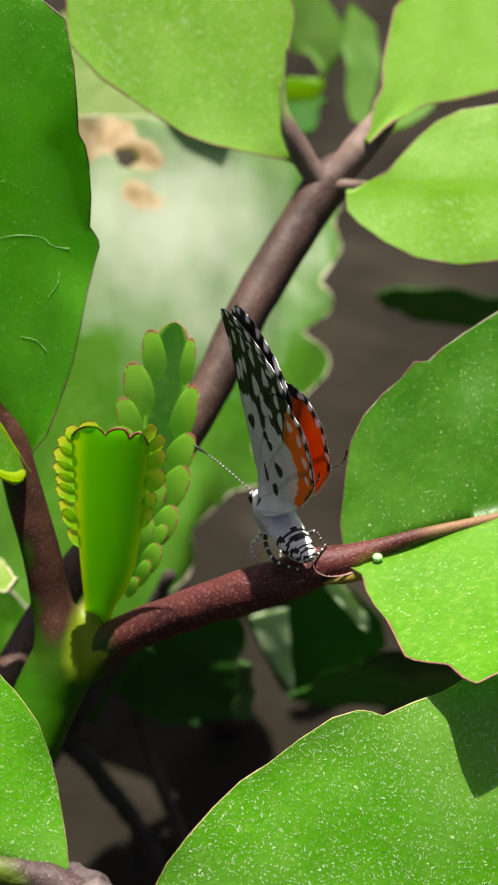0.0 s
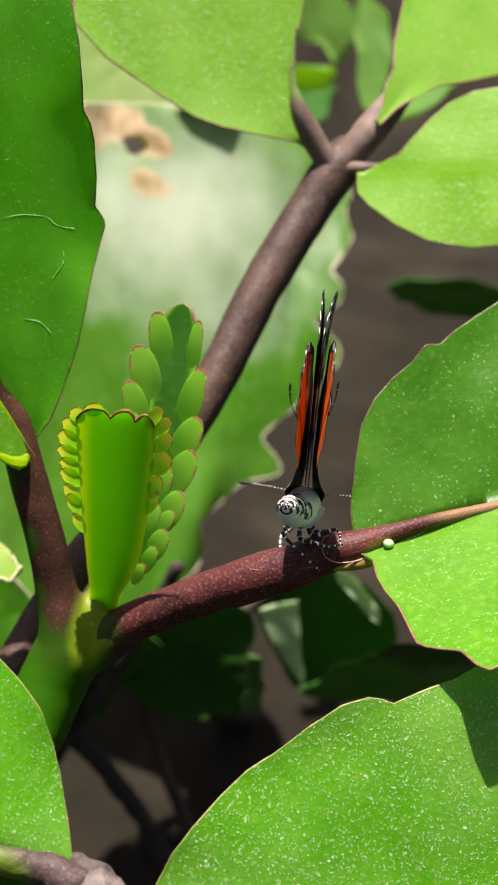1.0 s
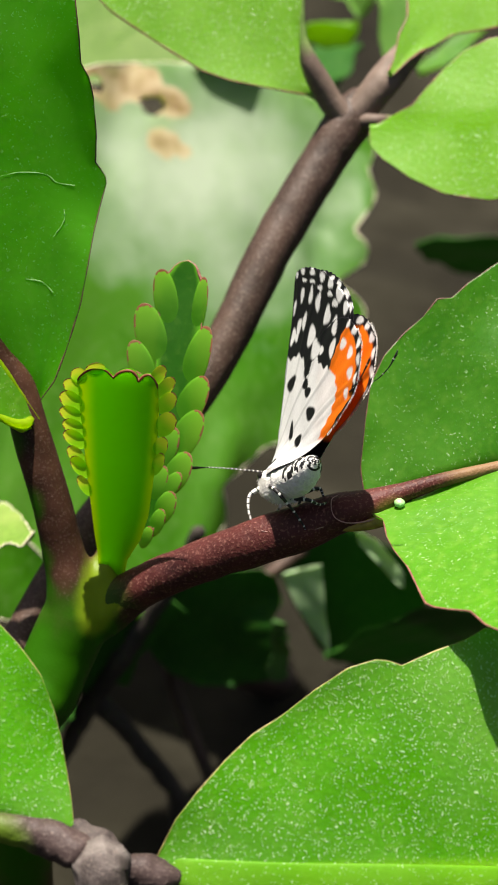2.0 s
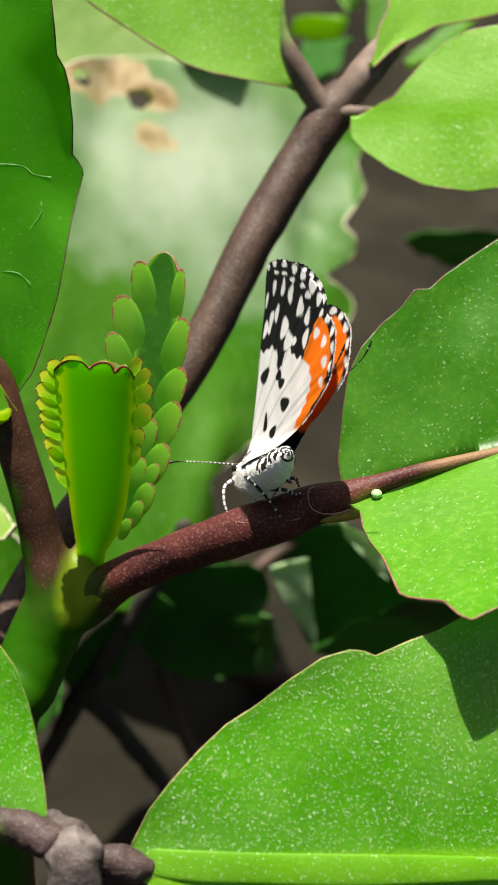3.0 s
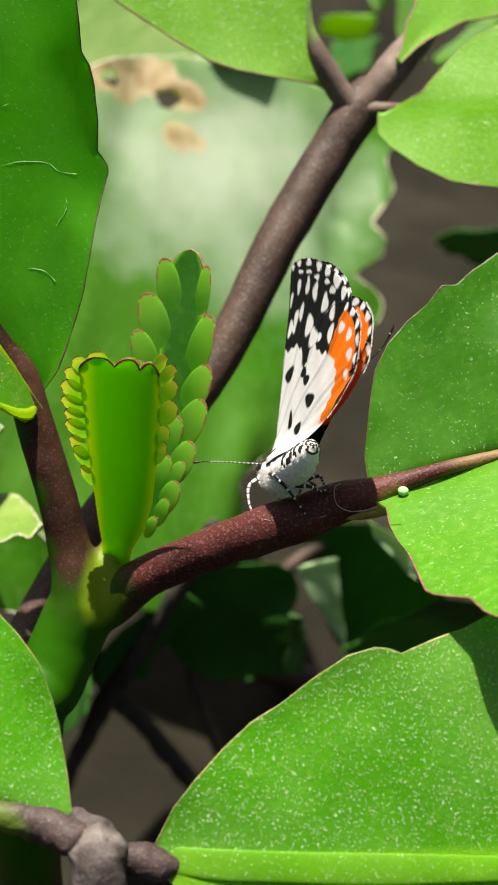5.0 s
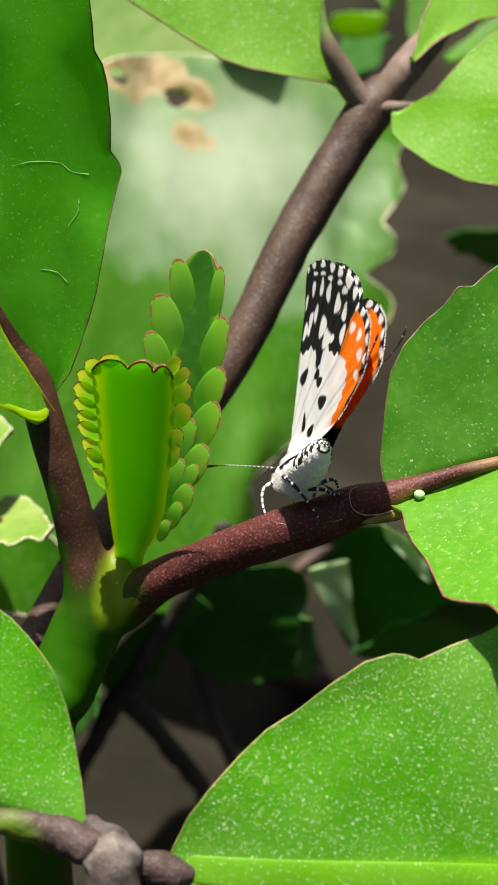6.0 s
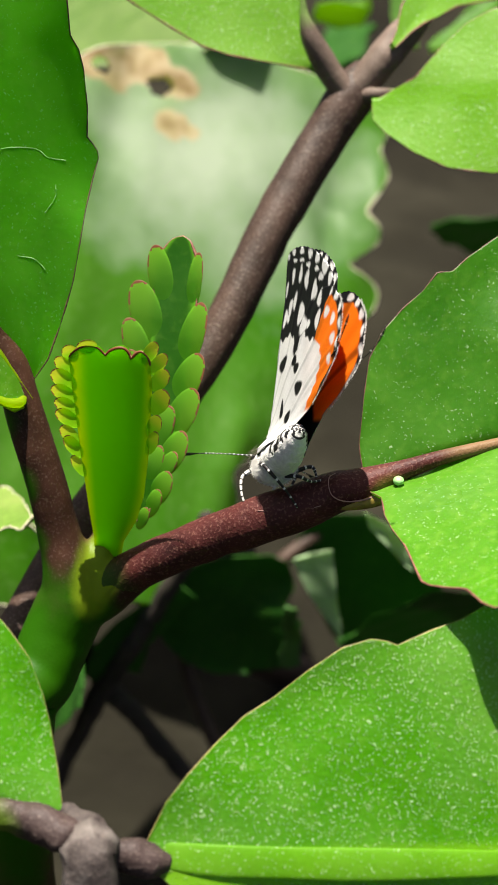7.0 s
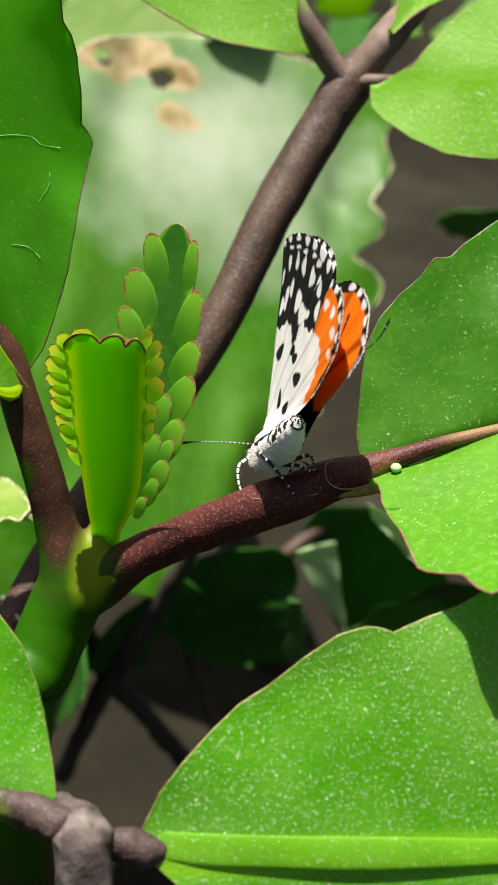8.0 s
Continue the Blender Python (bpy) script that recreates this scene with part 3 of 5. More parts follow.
# young leaves
def lobed(blade, origin, base, along, across, lobes, mats, cup, lift, dome):
    """Rounded marginal lobes of a young leaf: (root along, across, tip along, across, half width) in mm; the tip has a reddish rim."""
    al, ac = Vector(along), Vector(across)
    nm = al.cross(ac).normalized()
    if nm.dot(Vector((0, -0.82, 0.57))) < 0:
        nm = -nm
    for a0, b0, a1, b1, half in lobes:
        root = Vector((a0 * 1e-3, b0 * 1e-3))
        way = Vector((a1 * 1e-3, b1 * 1e-3)) - root
        size = way.length
        way.normalize()
        out = Vector((-way.y, way.x))
        bm = bmesh.new()
        bmesh.ops.create_uvsphere(bm, u_segments=22, v_segments=22, radius=1.0, matrix=Matrix.Rotation(math.pi / 2, 4, "Y"))
        fade = bm.verts.layers.float.new("edge_way")
        for f in bm.faces:
            c = f.calc_center_median()
            flank = c.y * (1 if b1 * out.y > 0 else -1)
            f.material_index = 1 if (c.x > 0.86 or (c.x > 0.1 and flank > 0.62)) and abs(c.z) < 0.36 else 0
        bmesh.ops.delete(bm, geom=[f for f in bm.faces if f.calc_center_median().z < 0], context="FACES")
        for v in bm.verts:
            u = v.co.x
            wide = half * 1e-3 * v.co.y * (0.90 + 0.05 * u)
            q = root + way * (size * (0.42 + 0.58 * u)) + out * wide
            rise = cup * q.y * q.y / 0.01 + v.co.z * min(half, 0.8) * 1e-3 * dome + lift * u
            v[fade] = 0.5 + 0.5 * u
            v.co = Vector(base) - Vector(origin) + al * q.x + ac * q.y + nm * rise
        bmesh.ops.recalc_face_normals(bm, faces=bm.faces)
        part("tooth", bm, mats, blade)


CUPPED = dict(base=(-0.01136, 0.02380, 0.09963), along=(0.11038, 0.09634, 0.98921), across=(-0.98521, 0.14186, 0.09611))
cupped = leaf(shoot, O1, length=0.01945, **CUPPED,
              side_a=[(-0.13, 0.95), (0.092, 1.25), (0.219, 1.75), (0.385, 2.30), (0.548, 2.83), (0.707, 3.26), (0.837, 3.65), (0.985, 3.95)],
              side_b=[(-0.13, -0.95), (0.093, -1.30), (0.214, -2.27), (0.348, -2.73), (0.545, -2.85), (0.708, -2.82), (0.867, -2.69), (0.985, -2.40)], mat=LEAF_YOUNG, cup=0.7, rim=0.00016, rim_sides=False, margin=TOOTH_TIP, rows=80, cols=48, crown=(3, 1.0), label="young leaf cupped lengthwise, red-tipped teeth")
lobed(cupped, O1, **CUPPED, cup=0.7, lift=0.00006, dome=0.07, mats=[YOUNG_TOOTH, TOOTH_TIP],
      lobes=[(17.2, 3.8, 18.8, 4.8, 0.56), (18.4, 3.6, 19.7, 4.2, 0.62), (19.0, 2.6, 20.1, 2.8, 0.85), (18.9, -1.9, 20.8, -2.8, 0.58), (15.9, 3.6, 17.7, 5.0, 0.73), (14.8, 3.5, 16.3, 5.0, 0.64), (13.6, 3.3, 15.1, 4.7, 0.64), (12.5, 3.2, 14.1, 4.6, 0.64), (10.8, 3.1, 12.6, 4.2, 0.58), (9.7, 2.8, 11.6, 3.9, 0.58), (7.9, 2.4, 9.7, 3.3, 0.46),
             (18.1, -2.5, 20.1, -3.7, 0.58), (16.8, -2.8, 18.8, -3.9, 0.70), (14.8, -2.9, 17.0, -4.0, 0.84), (12.6, -2.8, 14.6, -3.5, 0.65), (11.0, -2.8, 13.1, -3.4, 0.53)])
BUD = dict(base=(-0.00888, 0.02413, 0.10183), along=(0.16547, 0.50501, 0.84710), across=(-0.91243, 0.40438, -0.06284))
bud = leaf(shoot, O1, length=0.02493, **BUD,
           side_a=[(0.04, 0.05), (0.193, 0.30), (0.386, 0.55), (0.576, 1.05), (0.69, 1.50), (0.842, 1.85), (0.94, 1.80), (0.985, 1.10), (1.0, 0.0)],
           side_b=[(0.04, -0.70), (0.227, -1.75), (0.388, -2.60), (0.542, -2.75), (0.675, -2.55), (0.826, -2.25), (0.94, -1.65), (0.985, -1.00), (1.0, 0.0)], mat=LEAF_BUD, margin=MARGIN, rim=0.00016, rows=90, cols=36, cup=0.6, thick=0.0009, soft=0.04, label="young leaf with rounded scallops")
lobed(bud, O1, **BUD, cup=0.6, lift=0.0002, dome=0.16, mats=[LEAF_LOBE, TOOTH_TIP],
      lobes=[(19.0, 0.6, 23.9, 2.1, 1.16), (15.8, 1.1, 20.8, 3.1, 1.43), (13.3, 1.4, 17.6, 3.4, 1.16), (11.2, 0.8, 15.0, 3.0, 1.10), (19.1, -1.8, 23.8, -1.9, 0.82), (14.4, -1.9, 19.8, -3.1, 1.43), (11.3, -1.6, 15.6, -3.9, 1.57), (8.7, -1.6, 12.7, -4.0, 1.57), (5.7, -1.5, 9.1, -3.5, 1.37), (4.8, -1.0, 7.3, -2.9, 0.91), (2.9, -1.1, 5.6, -2.5, 1.10), (1.8, -0.8, 4.0, -1.7, 0.80), (0.6, -0.1, 2.3, -0.8, 0.62), (7.2, -0.2, 11.0, -1.6, 1.23), (4.3, -0.1, 7.6, -1.2, 0.95)])


# upper branch
branch = thing("succulent_branch", O2, "brown leaf stalk with three broad light green leaflets", "plant")
part("stem", tube(rel([((0.01152, 0.06516, 0.12468), 0.00200), ((0.01030, 0.06402, 0.12341), 0.00235), ((0.00818, 0.06166, 0.12091), 0.00220), ((0.00320, 0.05533, 0.11500), 0.00215), ((-0.00219, 0.04697, 0.10743), 0.00200), ((-0.00847, 0.03982, 0.10071), 0.00190), ((-0.01489, 0.03412, 0.09518), 0.00190), ((-0.01957, 0.02783, 0.08968), 0.00190), ((-0.02385, 0.02167, 0.08438), 0.00200)] + [((-0.030, 0.03, 0.06), 0.0026), ((-0.03, 0.03, -0.006), 0.003)], O2), rough=0.05, sides=20), BROWN_STALK, branch, "brown woody stalk")
part("stem", tube(rel([((0.01011, 0.06374, 0.12353), 0.00170), ((0.01200, 0.06446, 0.12526), 0.00160), ((0.01365, 0.06562, 0.12692), 0.00165), ((0.01514, 0.06785, 0.12783), 0.00160), ((0.01686, 0.07170, 0.12793), 0.00140), ((0.01861, 0.07591, 0.12801), 0.00110), ((0.02104, 0.08203, 0.12786), 0.00080), ((0.02314, 0.08741, 0.12770), 0.00050)], O2), rough=0.05), PINK_STALK, branch)
part("leaf_stalk", tube(rel([((0.01024, 0.06333, 0.12400), 0.00120), ((0.00867, 0.06380, 0.12571), 0.00120), ((0.00738, 0.06428, 0.12780), 0.00115), ((0.00642, 0.06467, 0.12957), 0.00090), ((0.00586, 0.06517, 0.13150), 0.00040), ((0.00572, 0.06602, 0.13394), 0.00020), ((0.00590, 0.06697, 0.13686), 0.00010)], O2)), PINK_STALK, branch)
part("leaf_stalk", tube(rel([((0.01052, 0.06427, 0.12359), 0.00090), ((0.01234, 0.06242, 0.12444), 0.00070), ((0.01396, 0.06233, 0.12465), 0.00045), ((0.01544, 0.06305, 0.12446), 0.00015)], O2)), PINK_STALK, branch)
leaf(branch, O2, base=(0.00816, 0.06437, 0.12530), along=(-0.47865, 0.46129, 0.74707), across=(-0.85422, -0.44137, -0.27476), length=0.02963,
     side_a=[(0.006, -0.24), (0.139, -0.38), (0.208, -0.63), (0.274, -1.67), (0.365, -3.82), (0.484, -6.79), (0.723, -8.83), (0.948, -4.84), (1.000, -0.00)],
     side_b=[(-0.005, 0.08), (0.054, 1.03), (0.097, 2.90), (0.150, 5.22), (0.205, 7.48), (0.273, 9.50), (0.366, 11.09), (0.478, 12.97), (0.577, 14.72), (0.715, 15.81), (0.948, 12.61), (1.000, -0.00)], mat=LEAF_LIGHT, wave=0.0006, rib=0, label="broad light green leaflet")
leaf(branch, O2, base=(0.01432, 0.06424, 0.12861), along=(0.55479, 0.77113, 0.31235), across=(-0.73238, 0.27451, 0.62311), length=0.03425,
     side_a=[(0.006, -0.32), (0.071, -0.48), (0.126, -0.81), (0.188, -1.47), (0.271, -2.23), (0.381, -4.52), (0.532, -7.29), (0.846, -6.81), (1.000, 0.00)],
     side_b=[(0.000, 0.30), (0.046, 0.68), (0.085, 1.30), (0.120, 1.86), (0.187, 2.33), (0.266, 4.03), (0.454, 6.85), (0.777, 6.50), (1.000, 0.00)], mat=LEAF_LIGHT, wave=0.0005, rib=0, label="light green end leaflet")
leaf(branch, O2, base=(0.01249, 0.06148, 0.12449), along=(0.98436, -0.13539, 0.11271), across=(0.01972, 0.72046, 0.69321), length=0.02051,
     side_a=[(0.000, -0.29), (0.192, 1.79), (0.258, 3.44), (0.337, 5.37), (0.429, 7.10), (0.552, 8.27), (0.754, 8.86), (0.956, 5.72), (1.000, 0.00)],
     side_b=[(-0.010, -0.68), (-0.005, -2.17), (0.053, -3.60), (0.179, -5.66), (0.333, -7.27), (0.543, -8.02), (0.791, -7.59), (0.945, -4.41), (1.000, 0.00)], mat=LEAF_LIGHT_RIBBED, margin=MARGIN, rim=0.00008, wave=0.0005, rib=0, label="rounded light green leaflet")

# low plant in front
low = thing("succulent_plant", O3, "low fleshy plant with a knobbly grey stem and glossy leaves", "plant")
part("stem", tube(rel([((-0.01185, -0.00530, 0.10060), 0.00080), ((-0.01122, -0.00621, 0.10001), 0.00170), ((-0.01051, -0.00715, 0.09936), 0.00200), ((-0.01009, -0.00813, 0.09848), 0.00190), ((-0.01012, -0.01013, 0.09649), 0.00200)] + [((-0.011, -0.026, 0.05), 0.0030), ((-0.01, -0.03, -0.006), 0.003)], O3), rough=0.22, sides=32, per=12), GREY_BARK, low, "knobbly grey stem")
part("leaf_stalk", tube(rel([((-0.01094, -0.00715, 0.10005), 0.00100), ((-0.01187, -0.00715, 0.10075), 0.00130), ((-0.01325, -0.00672, 0.10101), 0.00130), ((-0.01522, -0.00625, 0.10133), 0.00115), ((-0.01795, -0.00585, 0.10190), 0.00110), ((-0.02176, -0.00568, 0.10285), 0.00090)], O3), rough=0.3, sides=24, per=10), GREY_FOOT, low)
part("leaf_stalk", tube(rel([((-0.00981, -0.00737, 0.09904), 0.00090), ((-0.00823, -0.00762, 0.09903), 0.00110), ((-0.00632, -0.00733, 0.09822), 0.00120), ((-0.00497, -0.00711, 0.09749), 0.00095), ((-0.00362, -0.00670, 0.09651), 0.00065), ((-0.00165, -0.00616, 0.09519), 0.00030)], O3), rough=0.3, sides=24, per=10), GREY_FOOT, low)
leaf(low, O3, base=(-0.01220, -0.00542, 0.10113), along=(-0.92986, 0.00688, 0.36785), across=(-0.22300, -0.80577, -0.54864), length=0.01558,
     side_a=[(0.001, -0.19), (0.034, -1.65), (0.082, -3.45), (0.147, -5.61), (0.216, -7.36), (0.322, -9.38), (0.468, -11.23), (0.567, -12.24), (0.803, -13.46), (1.028, -11.56), (1.080, -5.18), (1.000, 0.00)],
     side_b=[(-0.001, 0.04), (0.171, 0.73), (0.325, 0.80), (0.571, 1.33), (0.996, 0.18)], mat=LEAF_GLINT, margin=MARGIN_TAN, rim=0.00006, wave=0.0009, rib=0, label="broad glossy leaf")
leaf(low, O3, base=(-0.00630, -0.00679, 0.09952), along=(0.99632, 0.05572, -0.06506), across=(0.00989, 0.67965, 0.73347), length=0.03616,
     side_a=[(-0.000, 0.08), (0.017, 1.34), (0.033, 2.57), (0.069, 4.23), (0.128, 6.56), (0.183, 8.41), (0.238, 9.64), (0.304, 11.52), (0.371, 13.13), (0.427, 13.75), (0.455, 13.64), (0.479, 13.32), (0.506, 13.77), (0.546, 14.39), (0.609, 15.22), (0.668, 16.46), (0.781, 17.93), (0.918, 13.93), (0.993, 5.92), (1.000, 0.00)],
     side_b=[(0.002, -0.46), (0.023, -2.29), (0.072, -3.81), (0.154, -6.09), (0.306, -9.51), (0.569, -11.47), (0.848, -7.74), (1.000, -0.20)], mat=LEAF_RIBBED, margin=MARGIN_TAN, rim=0.00006, wave=0.0011, rib=0, cols=40, rows=120, label="large glossy leaf with sparkling surface")

part("midrib", tube(rel([((-0.00680, -0.00720, 0.09880), 0.00080), ((-0.00200, -0.00760, 0.09850), 0.00105), ((0.00300, -0.00760, 0.09820), 0.00105), ((0.00900, -0.00740, 0.09775), 0.00110), ((0.01800, -0.00680, 0.09710), 0.00085), ((0.02800, -0.00620, 0.09640), 0.00040)], O3), sides=20, flat=0.12, up=(0.085, -0.73, 0.68)), RIB_GREEN, low, "pale green midrib")

# leaves behind
back = thing("succulent_plant", O4, "plant with a huge pale scalloped leaf browned at one edge", "plant")
leaf(back, O4, base=(-0.01303, 0.06484, 0.06059), along=(0.13611, 0.75177, 0.64523), across=(-0.89984, -0.17864, 0.39796), length=0.07325,
     side_a=[(0.009, -3.60), (0.073, -5.87), (0.120, -8.60), (0.150, -10.71), (0.178, -11.66), (0.197, -11.43), (0.223, -9.83), (0.232, -9.55), (0.258, -11.28), (0.291, -13.36), (0.325, -15.21), (0.357, -20.63), (0.379, -20.13), (0.402, -17.55), (0.411, -16.59), (0.439, -17.99), (0.492, -21.48), (0.541, -24.13), (0.589, -26.76), (0.620, -27.17), (0.641, -25.67), (0.654, -21.57), (0.705, -25.30), (0.733, -25.38), (0.757, -22.95), (0.843, -25.81), (0.887, -24.13), (0.940, -25.59), (1.021, -20.33), (1.030, -9.77), (1.000, 0.00)],
     side_b=[(-0.016, 0.55), (-0.043, 13.07), (-0.006, 23.14), (0.119, 27.55), (0.344, 30.68), (0.545, 29.31), (0.774, 23.75), (0.898, 17.84), (0.949, 10.70), (1.000, 0.00)], mat=LEAF_PALE, margin=MARGIN_PALE, wave=0.003, rib=0, rows=220, cols=90, thick=0.0012, soft=0.007, rim=0.0002, label="huge pale green leaf blade", gap=lambda p: min((p - Vector((-0.01115, 0.11183, 0.10514))).length, (p - Vector((-0.01030, 0.11244, 0.10519))).length * 1.3, (p - Vector((-0.01832, 0.11063, 0.10852))).length * 1.2) < 0.0015)
part("stem", tube([((-0.012 , -0.035, 0.05), 0.0030), ((-0.012, -0.02, 0.02), 0.0026), ((0, 0, -0.006), 0.003)]), BROWN_STALK, back)


leaf(back, O4, base=(-0.02878, 0.13085, 0.09907), along=(0.67148, 0.60391, 0.42942), across=(-0.61119, 0.77903, -0.13986), length=0.04026,
     side_a=[(0.031, 4.84), (0.228, 9.29), (0.577, 19.82), (0.947, 14.84), (1.000, -0.00)],
     side_b=[(-0.015, -2.36), (0.130, -10.80), (0.223, -19.83), (0.294, -26.69), (0.450, -29.50), (0.772, -22.85), (1.000, -0.00)], mat=LEAF_FADED, margin=MARGIN_PALE, wave=0.002, thick=0.001, rows=50, label="pale yellowish leaf behind")
leaf(back, O4, base=(0.00638, 0.13787, 0.10387), along=(0.97780, 0.12018, 0.17164), across=(-0.06846, -0.59096, 0.80379), length=0.01157,
     side_a=[(0.283, -1.21), (0.328, 2.83), (0.575, 2.90), (0.857, 0.88), (1.001, -1.42)],
     side_b=[(0.282, -1.50), (0.566, -3.88), (0.857, -4.55), (1.001, -1.42)], mat=LEAF_BACK, margin=MARGIN_PALE, wave=0.001, thick=0.001, rows=40, rim=0)
leaf(back, O4, base=(0.02309, 0.12685, 0.10558), along=(-0.15897, 0.69689, 0.69933), across=(-0.98714, -0.10017, -0.12457), length=0.01767,
     side_a=[(-0.042, 0.52), (0.133, -0.82), (0.398, -2.84), (0.776, -3.26), (1.000, -0.00)],
     side_b=[(-0.061, 0.98), (0.003, 2.73), (0.216, 2.93), (0.445, 2.05), (0.735, 2.41), (1.000, -0.00)], mat=LEAF_BACK, margin=MARGIN_PALE, wave=0.001, thick=0.001, rows=40, rim=0)
leaf(back, O4, base=(0.02349, 0.11639, 0.10807), along=(0.77782, 0.51548, 0.35956), across=(-0.56946, 0.82010, 0.05617), length=0.01389,
     side_a=[(0.071, 0.58), (0.347, 1.03), (0.731, 1.43), (1.000, 0.00)],
     side_b=[(0.031, -0.64), (0.209, -2.30), (0.500, -2.18), (0.970, -0.45)], mat=LEAF_BACK, margin=MARGIN_PALE, wave=0.001, thick=0.001, rows=40, rim=0)
leaf(back, O4, base=(0.01715, 0.15635, 0.10411), along=(-0.43568, 0.78679, 0.43720), across=(-0.56274, 0.14100, -0.81452), length=0.01524,
     side_a=[(-0.273, -3.83), (-0.152, -6.61), (0.330, -6.69), (1.000, 0.00)],
     side_b=[(-0.022, 0.26), (0.420, 5.31), (0.817, 4.41), (1.000, 0.00)], mat=LEAF_BACK, margin=MARGIN_PALE, wave=0.001, thick=0.001, rows=40, rim=0)
leaf(back, O4, base=(0.01004, 0.14416, 0.09542), along=(0.70954, 0.66110, 0.24392), across=(-0.63553, 0.74989, -0.18374), length=0.01245,
     side_a=[(0.123, 0.96), (0.743, 6.98), (0.943, 1.80), (1.000, -0.00)],
     side_b=[(0.009, -0.51), (-0.110, -8.80), (0.382, -5.72), (0.939, -0.74)], mat=LEAF_SHADE, margin=MARGIN_PALE, wave=0.001, thick=0.001, rows=40, rim=0)
# dark leaf added in place of a shadow on the ground
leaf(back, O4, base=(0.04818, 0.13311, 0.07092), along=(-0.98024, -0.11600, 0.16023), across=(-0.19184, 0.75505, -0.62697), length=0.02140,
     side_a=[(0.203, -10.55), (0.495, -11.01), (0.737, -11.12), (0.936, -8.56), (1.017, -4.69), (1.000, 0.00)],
     side_b=[(-0.224, 11.63), (0.043, 14.22), (0.315, 13.97), (0.573, 11.73), (0.833, 6.09), (1.000, 0.00)], mat=LEAF_SHADE, margin=LEAF_SHADE, wave=0.001, thick=0.001, rows=40, rim=0, label="dark green leaf, shade in its colour")

# leaves in the shade under the red stalk
O5 = (0.01, 0.06, 0.0)
under_plant = thing("seedling", O5, "small shaded seedling with dark green scalloped leaves", "plant")
part("stem", tube(rel([((0.00876, 0.08049, 0.05680), 0.00100), ((0.00212, 0.07677, 0.05323), 0.00090), ((-0.00303, 0.07491, 0.04709), 0.00090), ((-0.00853, 0.07696, 0.03606), 0.00090)] + [((0.01, 0.06, -0.006), 0.0012)], O5)), BROWN_STALK, under_plant)
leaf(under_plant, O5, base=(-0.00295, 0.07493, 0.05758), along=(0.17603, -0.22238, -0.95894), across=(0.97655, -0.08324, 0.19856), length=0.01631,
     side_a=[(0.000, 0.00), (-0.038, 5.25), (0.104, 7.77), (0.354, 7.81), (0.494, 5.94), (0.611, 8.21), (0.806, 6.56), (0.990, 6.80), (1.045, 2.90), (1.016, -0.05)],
     side_b=[(-0.001, -0.14), (0.024, -3.77), (0.246, -8.23), (0.483, -11.14), (0.696, -10.48), (0.870, -7.98), (0.998, -4.56), (1.016, -0.05)], mat=LEAF_SHADE, margin=LEAF_SHADE, wave=0.0015, rows=60, rim=0.0001, label="dark green leaf, shade in its colour")
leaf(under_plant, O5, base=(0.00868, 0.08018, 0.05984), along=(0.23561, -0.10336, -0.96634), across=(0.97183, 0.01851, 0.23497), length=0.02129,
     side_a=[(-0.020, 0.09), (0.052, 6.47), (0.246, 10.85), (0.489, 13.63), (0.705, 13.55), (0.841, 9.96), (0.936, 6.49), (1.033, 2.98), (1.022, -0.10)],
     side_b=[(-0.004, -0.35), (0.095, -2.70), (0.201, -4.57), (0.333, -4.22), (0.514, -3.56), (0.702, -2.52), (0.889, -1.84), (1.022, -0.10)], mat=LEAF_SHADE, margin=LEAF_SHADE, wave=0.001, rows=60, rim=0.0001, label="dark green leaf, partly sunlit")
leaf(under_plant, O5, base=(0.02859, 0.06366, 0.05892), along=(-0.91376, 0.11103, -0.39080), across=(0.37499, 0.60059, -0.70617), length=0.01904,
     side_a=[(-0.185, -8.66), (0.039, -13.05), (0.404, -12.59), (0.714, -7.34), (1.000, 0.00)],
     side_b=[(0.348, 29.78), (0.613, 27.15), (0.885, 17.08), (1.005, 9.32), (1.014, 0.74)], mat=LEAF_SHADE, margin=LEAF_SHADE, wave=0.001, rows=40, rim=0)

# lobe added as a painted patch of sun on the dark leaf
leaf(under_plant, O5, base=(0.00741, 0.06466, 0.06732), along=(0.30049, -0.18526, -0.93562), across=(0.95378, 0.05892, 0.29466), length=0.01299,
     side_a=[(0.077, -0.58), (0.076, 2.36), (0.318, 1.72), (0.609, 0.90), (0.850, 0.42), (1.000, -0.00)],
     side_b=[(0.065, -1.09), (-0.062, -2.55), (0.154, -2.49), (0.412, -2.08), (0.681, -1.35), (1.000, -0.00)], mat=LEAF_SUNLIT, margin=MARGIN_PALE, wave=0.0005, rows=40, cols=12, rim=0, label="pale lobe painted as a sun patch")
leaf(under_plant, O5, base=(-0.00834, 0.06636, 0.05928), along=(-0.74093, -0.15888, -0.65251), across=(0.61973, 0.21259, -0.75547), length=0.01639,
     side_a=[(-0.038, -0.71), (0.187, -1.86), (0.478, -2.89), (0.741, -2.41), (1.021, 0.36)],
     side_b=[(0.090, 2.75), (0.353, 3.28), (0.499, 3.25), (0.766, 6.44), (0.814, 3.55), (1.027, 4.64), (1.021, 0.36)], mat=LEAF_SHADE, margin=LEAF_SHADE, wave=0.001, rows=50, rim=0, label="dark green leaf, shade in its colour")
